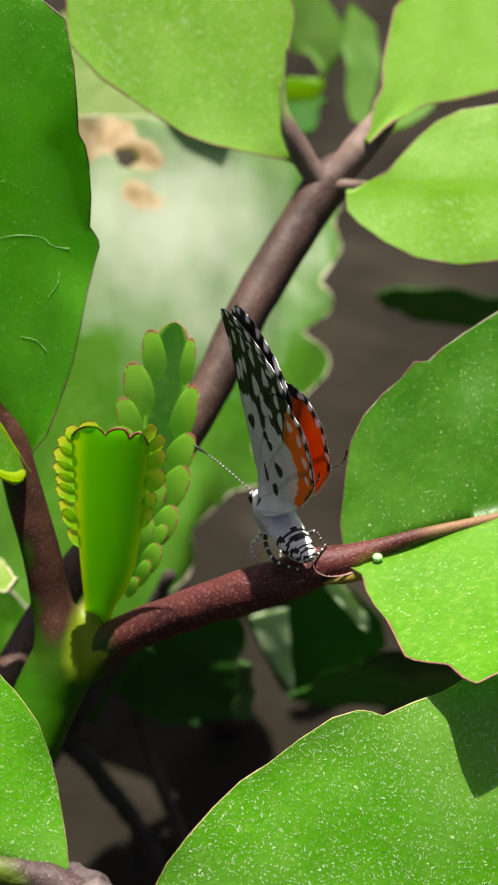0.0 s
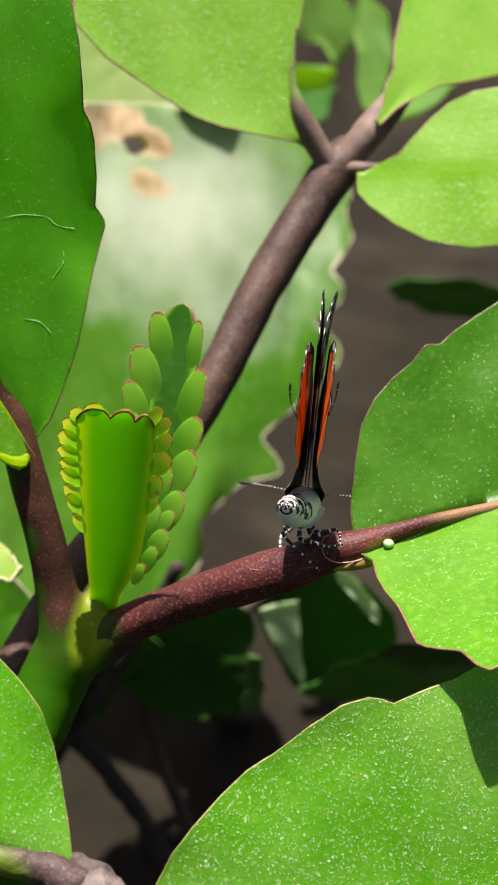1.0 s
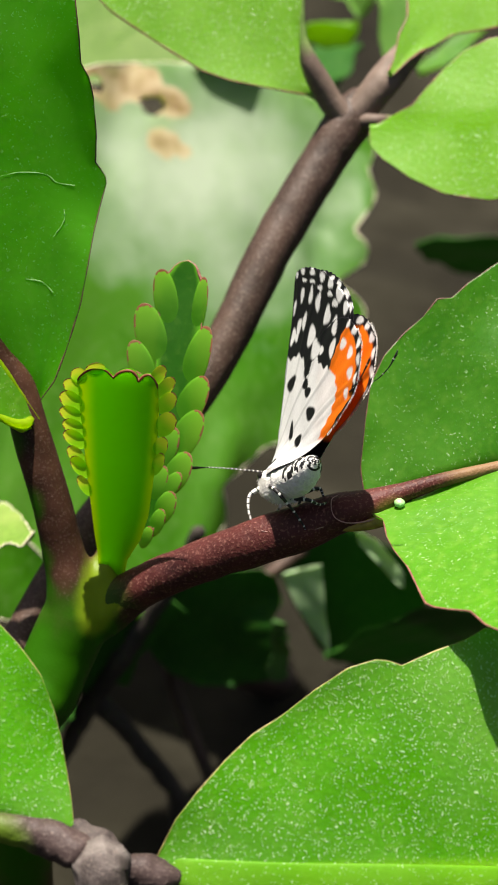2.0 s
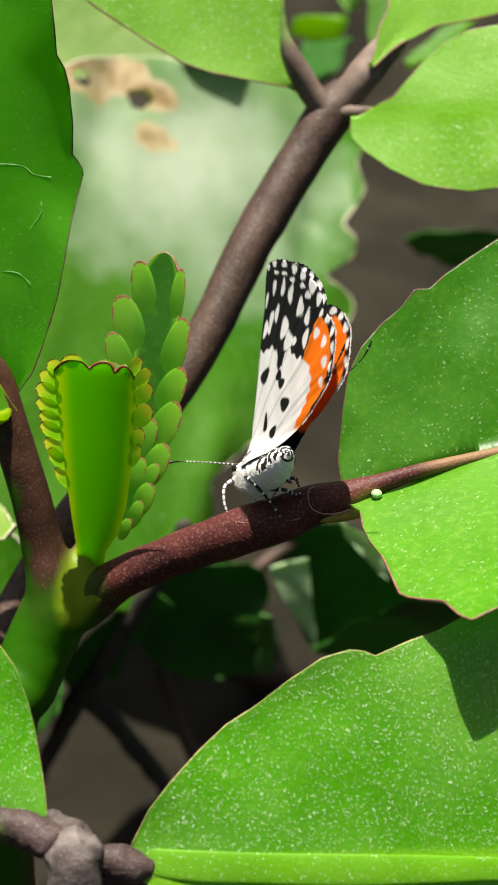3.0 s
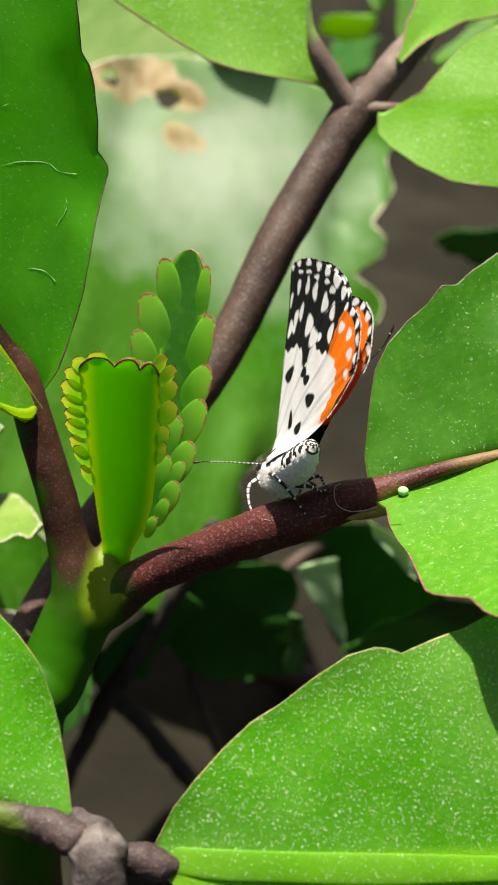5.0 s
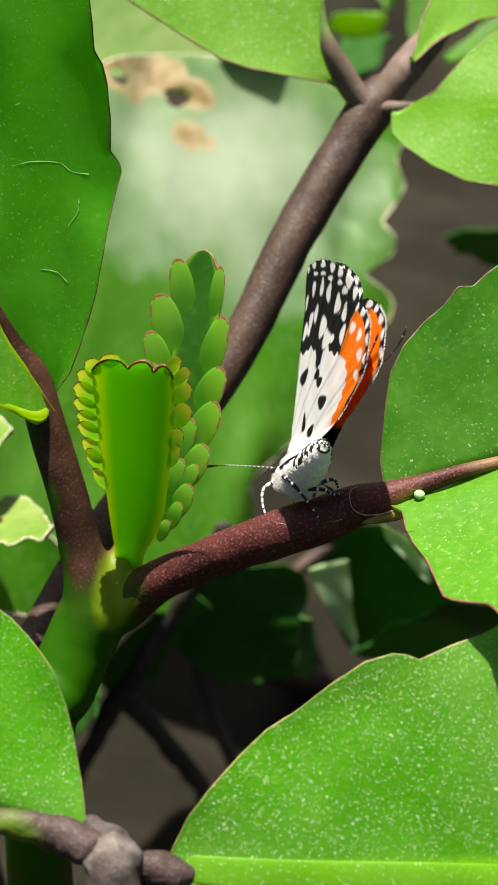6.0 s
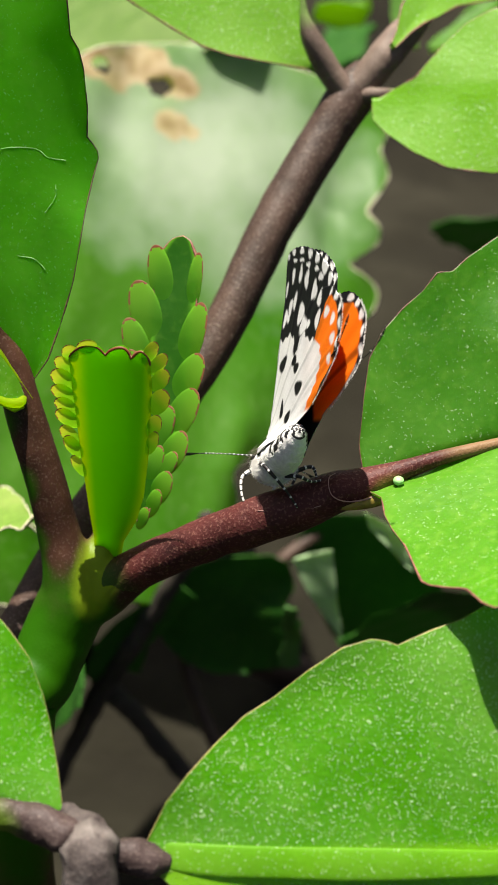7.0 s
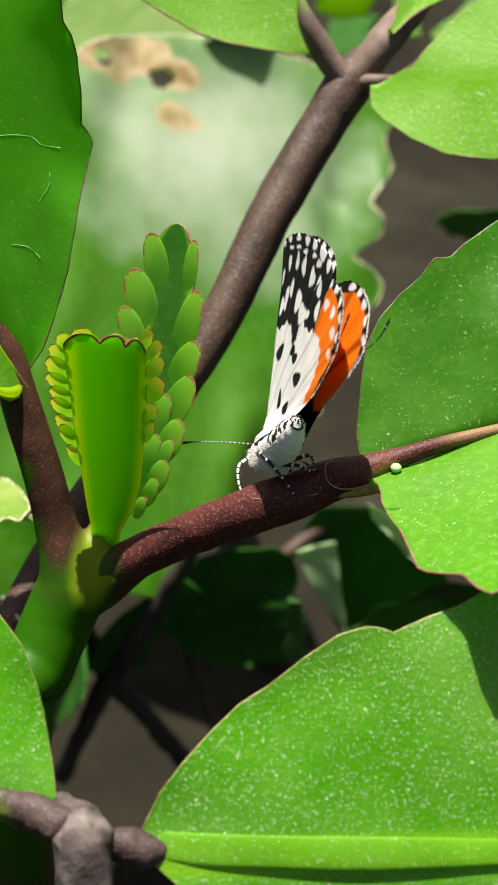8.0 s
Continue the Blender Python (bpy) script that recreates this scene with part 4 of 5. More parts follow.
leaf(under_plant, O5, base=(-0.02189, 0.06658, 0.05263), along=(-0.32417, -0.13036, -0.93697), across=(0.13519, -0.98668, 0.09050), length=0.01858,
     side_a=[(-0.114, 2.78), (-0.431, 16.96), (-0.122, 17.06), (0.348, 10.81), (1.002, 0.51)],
     side_b=[(0.118, -2.88), (1.246, -23.70), (1.755, -24.91), (1.002, 0.51)], mat=LEAF_SHADE, margin=LEAF_SHADE, wave=0.001, rows=50, rim=0, label="dark green leaf, shade in its colour")
# pale strip added as a painted highlight under the broad leaf
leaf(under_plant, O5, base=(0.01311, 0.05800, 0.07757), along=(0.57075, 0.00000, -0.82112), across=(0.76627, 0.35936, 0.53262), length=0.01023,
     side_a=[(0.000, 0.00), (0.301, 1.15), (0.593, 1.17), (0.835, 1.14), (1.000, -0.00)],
     side_b=[(0.000, 0.00), (0.164, -0.76), (0.530, -0.47), (0.825, -0.46), (1.000, -0.00)], mat=LEAF_SUNLIT, margin=MARGIN_PALE, wave=0.0006, thick=0.0008, rows=44, cols=14, rim=0, label="pale grey-green leaf edge painted as sunlight")
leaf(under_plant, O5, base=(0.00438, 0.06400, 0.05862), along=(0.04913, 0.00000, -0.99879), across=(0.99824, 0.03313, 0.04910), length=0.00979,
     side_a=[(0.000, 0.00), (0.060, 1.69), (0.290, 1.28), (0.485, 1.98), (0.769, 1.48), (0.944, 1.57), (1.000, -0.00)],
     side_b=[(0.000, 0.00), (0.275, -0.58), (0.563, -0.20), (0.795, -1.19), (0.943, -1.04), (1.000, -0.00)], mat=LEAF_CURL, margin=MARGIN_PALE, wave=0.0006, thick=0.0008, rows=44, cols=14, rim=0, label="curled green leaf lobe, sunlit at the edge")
# leaves at the edge, behind the brown stalk
O6 = (-0.03, 0.05, 0.0)
side_plant = thing("seedling", O6, "pale fading seedling with torn yellowish leaves", "plant")
part("stem", tube(rel([((-0.02605, 0.04183, 0.09051), 0.00080), ((-0.03013, 0.04240, 0.08433), 0.00080), ((-0.03443, 0.04272, 0.07259), 0.00090)] + [((-0.03, 0.05, -0.006), 0.0012)], O6)), BROWN_STALK, side_plant)
leaf(side_plant, O6, base=(-0.02753, 0.04073, 0.09067), along=(0.96328, -0.18769, 0.19198), across=(0.23035, 0.94509, -0.23183), length=0.00758,
     side_a=[(-0.250, 4.42), (-0.061, 8.42), (0.289, 7.23), (0.610, 4.92), (0.864, 1.47), (1.035, -0.70)],
     side_b=[(0.159, -2.81), (0.675, -3.79), (0.761, -2.53), (1.007, -3.60), (1.092, -2.74), (1.035, -0.70)], mat=LEAF_YELLOW, margin=MARGIN_PALE, teeth=(9, 0.2), wave=0.0006, rows=60, label="torn yellowish leaf")
leaf(side_plant, O6, base=(-0.03467, 0.05021, 0.09549), along=(0.99471, -0.07376, 0.07153), across=(0.08736, 0.97359, -0.21091), length=0.00986,
     side_a=[(-0.191, 6.32), (0.118, 8.45), (0.448, 7.62), (0.739, 4.58), (0.952, 0.77), (1.000, -0.00)],
     side_b=[(0.177, -5.88), (0.570, -7.69), (0.828, -6.83), (0.945, -4.78), (0.982, -1.18), (1.000, -0.00)], mat=LEAF_YELLOW, margin=MARGIN_PALE, wave=0.0006, rows=40, label="pale round leaf")
leaf(side_plant, O6, base=(-0.03218, 0.05111, 0.07238), along=(0.91492, 0.40190, 0.03751), across=(-0.24934, 0.48965, 0.83551), length=0.01300,
     side_a=[(0.124, 5.96), (0.528, 6.38), (0.794, 4.72), (1.000, -0.00)],
     side_b=[(-0.025, -1.19), (0.339, -2.65), (0.604, -4.36), (0.829, -3.28), (0.994, -0.30)], mat=LEAF_PALE, margin=MARGIN_PALE, wave=0.001, rows=50, rim=0.0002, label="pale green leaf")

# dry twigs on the ground
TWIG = bark_material("dry_twig", [(0.3, (0.012, 0.010, 0.008)), (0.7, (0.035, 0.027, 0.02))], 0.8)
for pts in ([((-0.02290, 0.07416, 0.04776), 0.00070), ((-0.02005, 0.07152, 0.04224), 0.00060), ((-0.01441, 0.07057, 0.03391), 0.00060), ((-0.00939, 0.07086, 0.02387), 0.00070), ((-0.00805, 0.07002, 0.01221), 0.00070)], [((-0.01473, 0.07257, 0.04722), 0.00090), ((-0.01866, 0.07140, 0.04033), 0.00070), ((-0.02216, 0.07156, 0.03184), 0.00060), ((-0.02615, 0.07275, 0.01959), 0.00060)],
            [((-0.02220, 0.06600, 0.05778), 0.00120), ((-0.02054, 0.06620, 0.05109), 0.00130), ((-0.01843, 0.06640, 0.04461), 0.00140), ((-0.01508, 0.06660, 0.03891), 0.00130), ((-0.01128, 0.06680, 0.03195), 0.00130), ((-0.00770, 0.06700, 0.02472), 0.00120), ((-0.00401, 0.06720, 0.01313), 0.00110)],
            [((-0.00467, 0.06450, 0.07210), 0.00090), ((-0.00747, 0.06470, 0.06512), 0.00100), ((-0.01218, 0.06490, 0.05600), 0.00120), ((-0.01791, 0.06510, 0.04586), 0.00140), ((-0.02124, 0.06530, 0.03817), 0.00120), ((-0.02566, 0.06550, 0.02744), 0.00110)]):
    tw = new("twig")
    tw.location = pts[1][0]
    part("twig_wood", tube(rel(pts, pts[1][0]), rough=0.3, sides=10), TWIG, tw)
    tagged(tw, "thin dark dry twig lying under the plants", "twig", "dry twigs")

# ---- egg on the leaf ----
bm = bmesh.new()
bmesh.ops.create_icosphere(bm, subdivisions=3, radius=0.00044)
for v in bm.verts:
    v.co.z *= 0.8
EGG_M = plain_material("egg_shell", (0.30, 0.60, 0.22), 0.35, 0.15, 4000)
egg = part("insect_egg", bm, EGG_M, None)
egg.location = (0.01239, 0.02045, 0.10983)
tagged(egg, "tiny round pale green insect egg on a leaf", "egg")

# ---- butterfly ----
def wing_material():
    m, n, links, b = material("wing_scales", 0.6, 0.25)
    a = n.new("ShaderNodeAttribute")
    a.attribute_name = "scale_colour"
    t = tex(n, links, 5000, 2)
    r = ramp(n, [(0.3, (0.90, 0.90, 0.90)), (0.7, (1, 1, 1))])
    links.new(t.outputs["Fac"], r.inputs[0])
    col = mix(n, links, a.outputs["Color"], r.outputs[0], 1.0, "MULTIPLY")
    links.new(col, b.inputs["Base Color"])
    b2 = bump(n, links, t, "Fac", 0.15, 0.0001)
    links.new(b2.outputs["Normal"], b.inputs["Normal"])
    tr = n.new("ShaderNodeBsdfTranslucent")
    links.new(col, tr.inputs["Color"])
    ms = n.new("ShaderNodeMixShader")
    ms.inputs[0].default_value = 0.25
    links.new(b.outputs[0], ms.inputs[1])
    links.new(tr.outputs[0], ms.inputs[2])
    links.new(ms.outputs[0], n["Material Output"].inputs["Surface"])
    return m


WING = wing_material()
BLACK = plain_material("black_scales", (0.012, 0.011, 0.012), 0.5, 0.3, 3000)
WHITE = plain_material("white_scales", (0.74, 0.73, 0.70), 0.75, 0.12, 3500, 0.5)
EYE = plain_material("insect_eye", (0.01, 0.008, 0.008), 0.15, 0.1)
C_WHITE, C_BLACK, C_ORANGE = np.array((0.80, 0.80, 0.79)), np.array((0.006, 0.006, 0.008)), np.array((0.90, 0.19, 0.006))
MID = 0.25


def blob(u, v, cu, cv, ru, rv, turn=0.0):
    """1 inside an oval spot, 0 outside, with a soft, slightly uneven edge."""
    du, dv = u - cu, v - cv
    if abs(du) + abs(dv) > 3:
        return 0.0
    c, s = math.cos(turn), math.sin(turn)
    a, b = (du * c + dv * s) / ru, (-du * s + dv * c) / rv
    d = math.hypot(a, b) * (1 + 0.12 * math.sin(3 * math.atan2(b, a) + 5 * cu))
    return min(1, max(0, (1.0 - d) * 4 + 0.5))


def step(x, w=0.12):
    return min(1, max(0, x / w + 0.5))


def line(x, table):
    return float(np.interp(x, [q[0] for q in table], [q[1] for q in table]))


# hind wing's outer edge and the orange band's inner edge by height; lower edge of the black tip by distance from the costa (mm)
HIND_BACK = [(2.6, 8.8), (4.1, 10.9), (6.0, 13.0), (7.0, 13.4), (8.0, 13.4), (9.5, 13.2), (10.4, 12.5), (11.4, 11.1), (11.9, 9.6)]
BAND_IN = [(2.6, 8.0), (3.6, 8.8), (4.6, 9.6), (5.8, 10.1), (6.7, 9.9), (7.5, 9.2), (8.1, 8.0), (9.5, 8.6), (10.9, 9.3), (11.3, 9.9)]
TIP_LOW = [(-1.0, 9.0), (0.2, 8.9), (1.1, 9.3), (2.4, 8.9), (3.1, 7.7), (3.6, 7.2), (4.1, 7.6), (4.3, 8.8), (5.2, 8.9), (6.4, 8.2), (8.3, 8.1)]
FORE_DOTS = [(-0.75, 15.8, 0.30, 0.25), (0.4, 16.0, 0.42, 0.24), (2.4, 15.75, 0.50, 0.30), (4.5, 15.1, 0.48, 0.36), (6.2, 14.5, 0.50, 0.46), (8.2, 13.5, 0.75, 0.62), (9.5, 12.3, 0.5, 0.5),
             (0.8, 15.25, 0.50, 0.14), (2.5, 15.0, 0.55, 0.15), (4.2, 14.3, 0.45, 0.20), (6.2, 13.65, 0.50, 0.20), (7.4, 12.8, 0.50, 0.28),
             (0.6, 14.1, 0.34, 0.62), (2.4, 13.9, 0.36, 0.72), (4.0, 13.2, 0.46, 0.74), (6.1, 12.0, 0.62, 0.74), (-0.75, 13.2, 0.30, 0.62), (7.7, 11.2, 0.45, 0.6),
             (-0.45, 10.8, 0.40, 0.72), (0.5, 11.5, 0.40, 0.75), (1.5, 11.9, 0.36, 0.72), (0.3, 10.7, 0.35, 0.4), (3.4, 10.6, 0.72, 0.85), (4.6, 9.55, 0.78, 0.72), (5.8, 9.5, 0.40, 0.35), (7.8, 9.6, 0.45, 0.75)]
HIND_DOTS = [(9.9, 9.9, 0.50, 0.42), (11.3, 9.2, 0.48, 0.46), (11.9, 7.7, 0.46, 0.44), (11.9, 6.2, 0.36, 0.40), (10.2, 11.4, 0.45, 0.30), (11.5, 10.9, 0.45, 0.36), (12.5, 9.9, 0.36, 0.40), (13.0, 8.7, 0.28, 0.42), (13.1, 7.3, 0.26, 0.42)]
DARK_DOTS = [(0.74, 6.9, 0.85, 0.60, 0.5), (3.75, 6.85, 0.50, 0.45, 0.0), (4.4, 6.25, 0.60, 0.42, 0.0), (5.7, 4.6, 0.85, 0.56, 0.0), (2.5, 3.1, 0.36, 0.80, 0.25), (4.3, 2.4, 0.62, 0.50, 0.3),
             (3.3, -0.5, 0.30, 0.45, 0.0), (5.7, 0.1, 0.30, 0.42, 0.2), (7.2, 1.0, 0.25, 0.55, 0.3), (0.3, -1.0, 0.35, 0.30, 0.0), (1.0, 0.2, 0.30, 0.40, 0.0), (1.9, 0.5, 0.22, 0.35, 0.0)]


def veins(u, v):
    """Fine lines that fan out from the wing's root."""
    a = math.atan2(v + 1.2, u + 1.6)
    return max(0.0, math.sin(a * 26 + 0.5 * math.sin(v)) - 0.74) / 0.26


def edge_gap(u, v):
    """How far a point of the hind wing lies inside its outer edge (mm)."""
    return line(v, HIND_BACK) - u


def under(u, v, hind):
    """Colours of the under side: white with black spots, orange band behind, black tip with white checks."""
    c = C_WHITE * (1 - 0.22 * veins(u, v) - 0.04 * math.sin(u * 2.1 + v))
    c = c + (C_BLACK - c) * step(v - line(u, TIP_LOW) - 0.15 * math.sin(u * 5.3))
    if hind:
        edge = edge_gap(u, v)
        band = step(u - line(v, BAND_IN) - 0.12 * math.sin(v * 7)) * step(v - 2.7, 0.3) * step(11.2 - v, 0.25)
        c = c + (C_ORANGE * (1 - 0.3 * veins(u, v)) - c) * band
        rim = 0.16 + 0.45 * step(v - 6.6, 1.2) + 0.45 * step(v - 9.4, 1.6)
        c = c + (C_BLACK - c) * step(rim + 0.08 * math.sin(v * 6) - edge) * step(v - 4.0)
    dark = 0.0
    for cu, cv, ru, rv, turn in DARK_DOTS:
        dark = max(dark, blob(u, v, cu, cv, ru, rv, turn))
    c = c + (C_BLACK - c) * dark
    w = 0.0
    for cu, cv, ru, rv in HIND_DOTS if hind else ():
        w = max(w, blob(u, v, cu, cv, ru, rv, 0.2))
    if not hind or (v > 8.6 and u < 8.4):
        for cu, cv, ru, rv in FORE_DOTS:
            w = max(w, blob(u, v, cu, cv, ru, rv, -0.2))
    if not hind:
        c = c + (C_BLACK - c) * step(-u - 0.085 * v - 0.02, 0.08) * 0.6
    return c + (C_WHITE - c) * w


def upper(u, v, hind):
    """Colours of the upper side: sooty black, an orange patch on the hind wing, white fringe."""
    c = C_BLACK * 1.4
    w = 0.0
    if hind:
        edge = edge_gap(u, v)
        rim = 0.18 + 0.35 * step(v - 6.4, 1.0) + 0.5 * step(v - 10.0, 1.4)
        c = c + (C_ORANGE * (1 - 0.55 * veins(u, v)) - c) * step(edge - rim, 0.2) * step(u - 5.6 - 0.30 * abs(v - 7.5), 0.4) * step(v - 2.3, 0.3) * step(11.0 - v)
        for cu, cv, ru, rv in HIND_DOTS[4:]:
            w = max(w, blob(u, v, cu, cv, ru, rv, 0.2))
        w = max(w, 0.5 * step(0.14 - edge) * step(6.2 - v))
    else:
        for cu, cv, ru, rv in FORE_DOTS[:7]:
            w = max(w, blob(u, v, cu, cv, ru, rv))
    return c + (C_WHITE - c) * w


def outline(points, b):
    """A point at b (0 to 1) along a smooth open line through the points."""
    t = b * (len(points) - 1)
    i = min(int(t), len(points) - 2)
    t -= i
    p = [np.array(points[min(len(points) - 1, max(0, i + k))], float) for k in (-1, 0, 1, 2)]
    return 0.5 * (2 * p[1] + (p[2] - p[0]) * t + (2 * p[0] - 5 * p[1] + 4 * p[2] - p[3]) * t**2 + (3 * p[1] - p[0] - 3 * p[2] + p[3]) * t**3)


FORE_EDGE = [(-0.35, 3.5), (-0.7, 6.5), (-1.05, 10.5), (-1.3, 13.6), (-1.3, 15.3), (-0.9, 16.0), (0.4, 16.3), (2.8, 16.0), (5.3, 15.25), (7.7, 14.1), (9.5, 12.9), (10.3, 11.6), (10.0, 10.0), (8.0, 7.0), (5.0, 3.6)]
HIND_EDGE = [(0.2, 2.4), (1.4, 5.6), (3.4, 9.0), (5.6, 11.0), (7.6, 11.8), (9.6, 11.9), (11.1, 11.4), (12.5, 10.4), (13.2, 9.5), (13.4, 8.0), (13.4, 7.0), (13.0, 6.0), (10.9, 4.1), (8.8, 2.6), (7.0, 1.5), (5.2, 0.6), (3.2, -0.1), (1.4, -0.6), (-0.2, -0.6)]


def wing(name, parent, side, hind):
    """One wing as a thin double sheet, its scales coloured on both faces; the hind wing's fold swells round the body."""
    edge_line = HIND_EDGE if hind else FORE_EDGE
    na, nb = 130, 176
    rim = [outline(edge_line, j / nb) * (1 + 0.0028 * math.sin(j * 1.3)) for j in range(nb + 1)]
    verts, cols, faces = [], [], []
    for layer in (0, 1):
        for i in range(na + 1):
            for j in range(nb + 1):
                a, b = 0.02 + 0.98 * i / na, j / nb
                u, v = rim[j] * a
                y = MID + side * (0.12 + 0.38 * max(0.0, (v - 11) / 5) ** 1.5) + side * 0.06 * veins(u, v) * a
                if hind:
                    y += side * (0.12 + 0.075 * max(0.0, u - 2) * (side > 0) + 1.25 * math.exp(-((max(0, v + 0.4) / 1.5) ** 2)) * min(1, max(0, u + 0.6) / 2.4))
                    y += side * 0.05 * math.sin(b * 60) * a**3
                y += (0.03 if layer else -0.03) * side
                verts.append((u * 1e-3, y * 1e-3, v * 1e-3))
                cols.append((*(under(u, v, hind) if layer else upper(u, v, hind)), 1))
    row, size = nb + 1, (na + 1) * (nb + 1)
    for layer in (0, 1):
        for i in range(na):
            for j in range(nb):
                p = layer * size + i * row + j
                q = (p, p + 1, p + row + 1, p + row)
                faces.append(q if (layer == 1) == (side > 0) else q[::-1])
    loop = [i * row for i in range(na + 1)] + [na * row + j for j in range(1, nb + 1)] + [i * row + nb for i in range(na - 1, -1, -1)]
    for p, q in zip(loop, loop[1:]):
        faces.append((p, q, q + size, p + size))
    me = bpy.data.meshes.new(name)
    me.from_pydata(verts, [], faces)
    at = me.color_attributes.new("scale_colour", "FLOAT_COLOR", "POINT")
    at.data.foreach_set("color", np.array(cols, np.float32).ravel())
    me.materials.append(WING)
    me.shade_smooth()
    ob = new(name, me)
    ob.parent = parent
    if hind:
        y = MID + side * (0.3 + 0.8 * (side > 0))
        part("tail", banded([(12.6, y, 6.3, 0.07), (13.4, y + side * 0.1, 6.6, 0.045), (14.2, y + side * 0.2, 6.9, 0.04), (15.2, y + side * 0.35, 7.6, 0.05), (15.9, y + side * 0.4, 8.4, 0.09), (16.1, y + side * 0.4, 8.8, 0.03)], 16, 6), [BLACK, WHITE], ob, "thread-like wing tail with a white tip")
        bm = bmesh.new()
        rng = random.Random(3 + side)
        for k in range(420):
            b = rng.uniform(0.36, 0.70)
            p, q = outline(HIND_EDGE, b), outline(HIND_EDGE, b + 0.002)
            d = np.array((q[1] - p[1], p[0] - q[0])) / max(1e-6, math.hypot(*(q - p)))
            if d @ (p - np.array((6.0, 6.0))) < 0:
                d = -d
            w = (q - p) / max(1e-6, math.hypot(*(q - p))) * 0.03
            e = p + d * rng.uniform(0.12, 0.34)
            yy = MID + side * (0.24 + 0.075 * max(0.0, p[0] - 2) * (side > 0))
            bm.faces.new([bm.verts.new((c[0] * 1e-3, yy * 1e-3, c[1] * 1e-3)) for c in (p - w, p + w, e)])
        part("fringe", bm, WHITE, ob, "pale fringe of hair scales")
    return ob


def lathe(rings, sides=20, bands=None, shift=0.0):
    """A body part round the x axis from (x, z, radius) in mm; bands gives each ring's material."""
    bm = bmesh.new()
    prev = None
    for i, (x, z, r) in enumerate(rings):
        ring = [bm.verts.new((x * 1e-3, shift * 1e-3 + r * 1e-3 * math.cos(t), (z + r * math.sin(t)) * 1e-3)) for t in [2 * math.pi * k / sides for k in range(sides)]]
        if prev:
            for k in range(sides):
                f = bm.faces.new((prev[k], ring[k], ring[(k + 1) % sides], prev[(k + 1) % sides]))
                if bands:
                    t = 2 * math.pi * (k + 0.5) / sides
                    f.material_index = bands(i, math.sin(t))
        else:
            bm.faces.new(ring)
        prev = ring
    bm.faces.new(prev[::-1]).material_index = 1 if bands else 0
    bmesh.ops.recalc_face_normals(bm, faces=bm.faces)
    return bm


def banded(points, band, sides=8):
    """A thin limb of black and white rings; band in mm."""
    bm = tube([((x * 1e-3, y * 1e-3, z * 1e-3), r * 1e-3) for x, y, z, r in points], sides=sides, per=12)
    bm.faces.ensure_lookup_table()
    for i, f in enumerate(bm.faces):
        f.material_index = 1 if (i // sides) % band == band - 1 else 0
    return bm


butterfly = thing("butterfly", (0, 0, 0.1), "small white butterfly, black-spotted, orange hind wings, wings folded up", "butterfly")
butterfly.scale = (1.03, 1.03, 1.03)
part("thorax", lathe([(-1.3, -0.7, 0.4), (-0.9, -0.8, 0.8), (-0.2, -1.0, 1.1), (0.8, -1.2, 1.35), (2.0, -1.3, 1.45), (3.2, -1.2, 1.3), (4.0, -1.1, 0.8)], 24, None, MID), WHITE, butterfly, "furry white chest")
segs = []
for i in range(33):
    k = math.sin(math.pi / 2 * i / 32)
    segs.append((5.6 * k, 0.7 * k * k - 0.3 * math.sin(math.pi * k), (1.42 - 0.2 * k) * max(0.003, 1 - k**4) ** 0.5 + (0.05 if i % 4 == 1 else 0)))
ABDOMEN_AT = (0.0026, MID * 1e-3, -0.0009)
abdomen = part("abdomen", lathe(segs, 28, lambda i, h: (1 if (i + round(0.8 * math.sin(5 * h + 0.7 * i))) % 4 > 1 else 0) if (h > -0.35 and i > 9) or i > 25 else 0), [WHITE, BLACK], butterfly, "tapering body, black with white rings above")
abdomen.location = ABDOMEN_AT
rng = random.Random(11)
bm = bmesh.new()
for k in range(3200):
    x = rng.uniform(-1.2, 3.6)
    an = rng.uniform(-3.3, 0.15)
    r = float(np.interp(x, [-1.3, -0.2, 0.8, 2.0, 3.6], [0.6, 1.05, 1.30, 1.40, 1.1]))
    p = Vector((x, MID + r * math.cos(an), -1.15 + r * math.sin(an)))
    d = Vector((rng.uniform(0.2, 1.2), math.cos(an) * 0.7, math.sin(an) * 0.7 - 0.2)).normalized() * rng.uniform(0.2, 0.55)
    w = Vector((0, -math.sin(an), math.cos(an))) * 0.03
    bm.faces.new([bm.verts.new(v * 1e-3) for v in (p - w, p + w, p + d)])
part("fur", bm, WHITE, butterfly, "short white fur under the body")
bm = bmesh.new()
bmesh.ops.create_icosphere(bm, subdivisions=3, radius=0.0008)
for v in bm.verts:
    v.co.x *= 0.8
    v.co += Vector((-0.0012, MID * 1e-3, -0.0008))
head = part("head", bm, WHITE, butterfly)
for side in (-1, 1):
    bm = bmesh.new()
    bmesh.ops.create_icosphere(bm, subdivisions=3, radius=0.00045)
    for v in bm.verts:
        v.co += Vector((-0.0014, side * 0.00055 + MID * 1e-3, -0.0007))
    part("eye", bm, EYE, head, "glossy black eye")
    part("palp", banded([(-1.6, MID + side * 0.3, -1.1, 0.14), (-2.0, MID + side * 0.4, -0.9, 0.11), (-2.3, MID + side * 0.45, -0.5, 0.04)], 4), [WHITE, BLACK], head)
ANTENNAE = {}
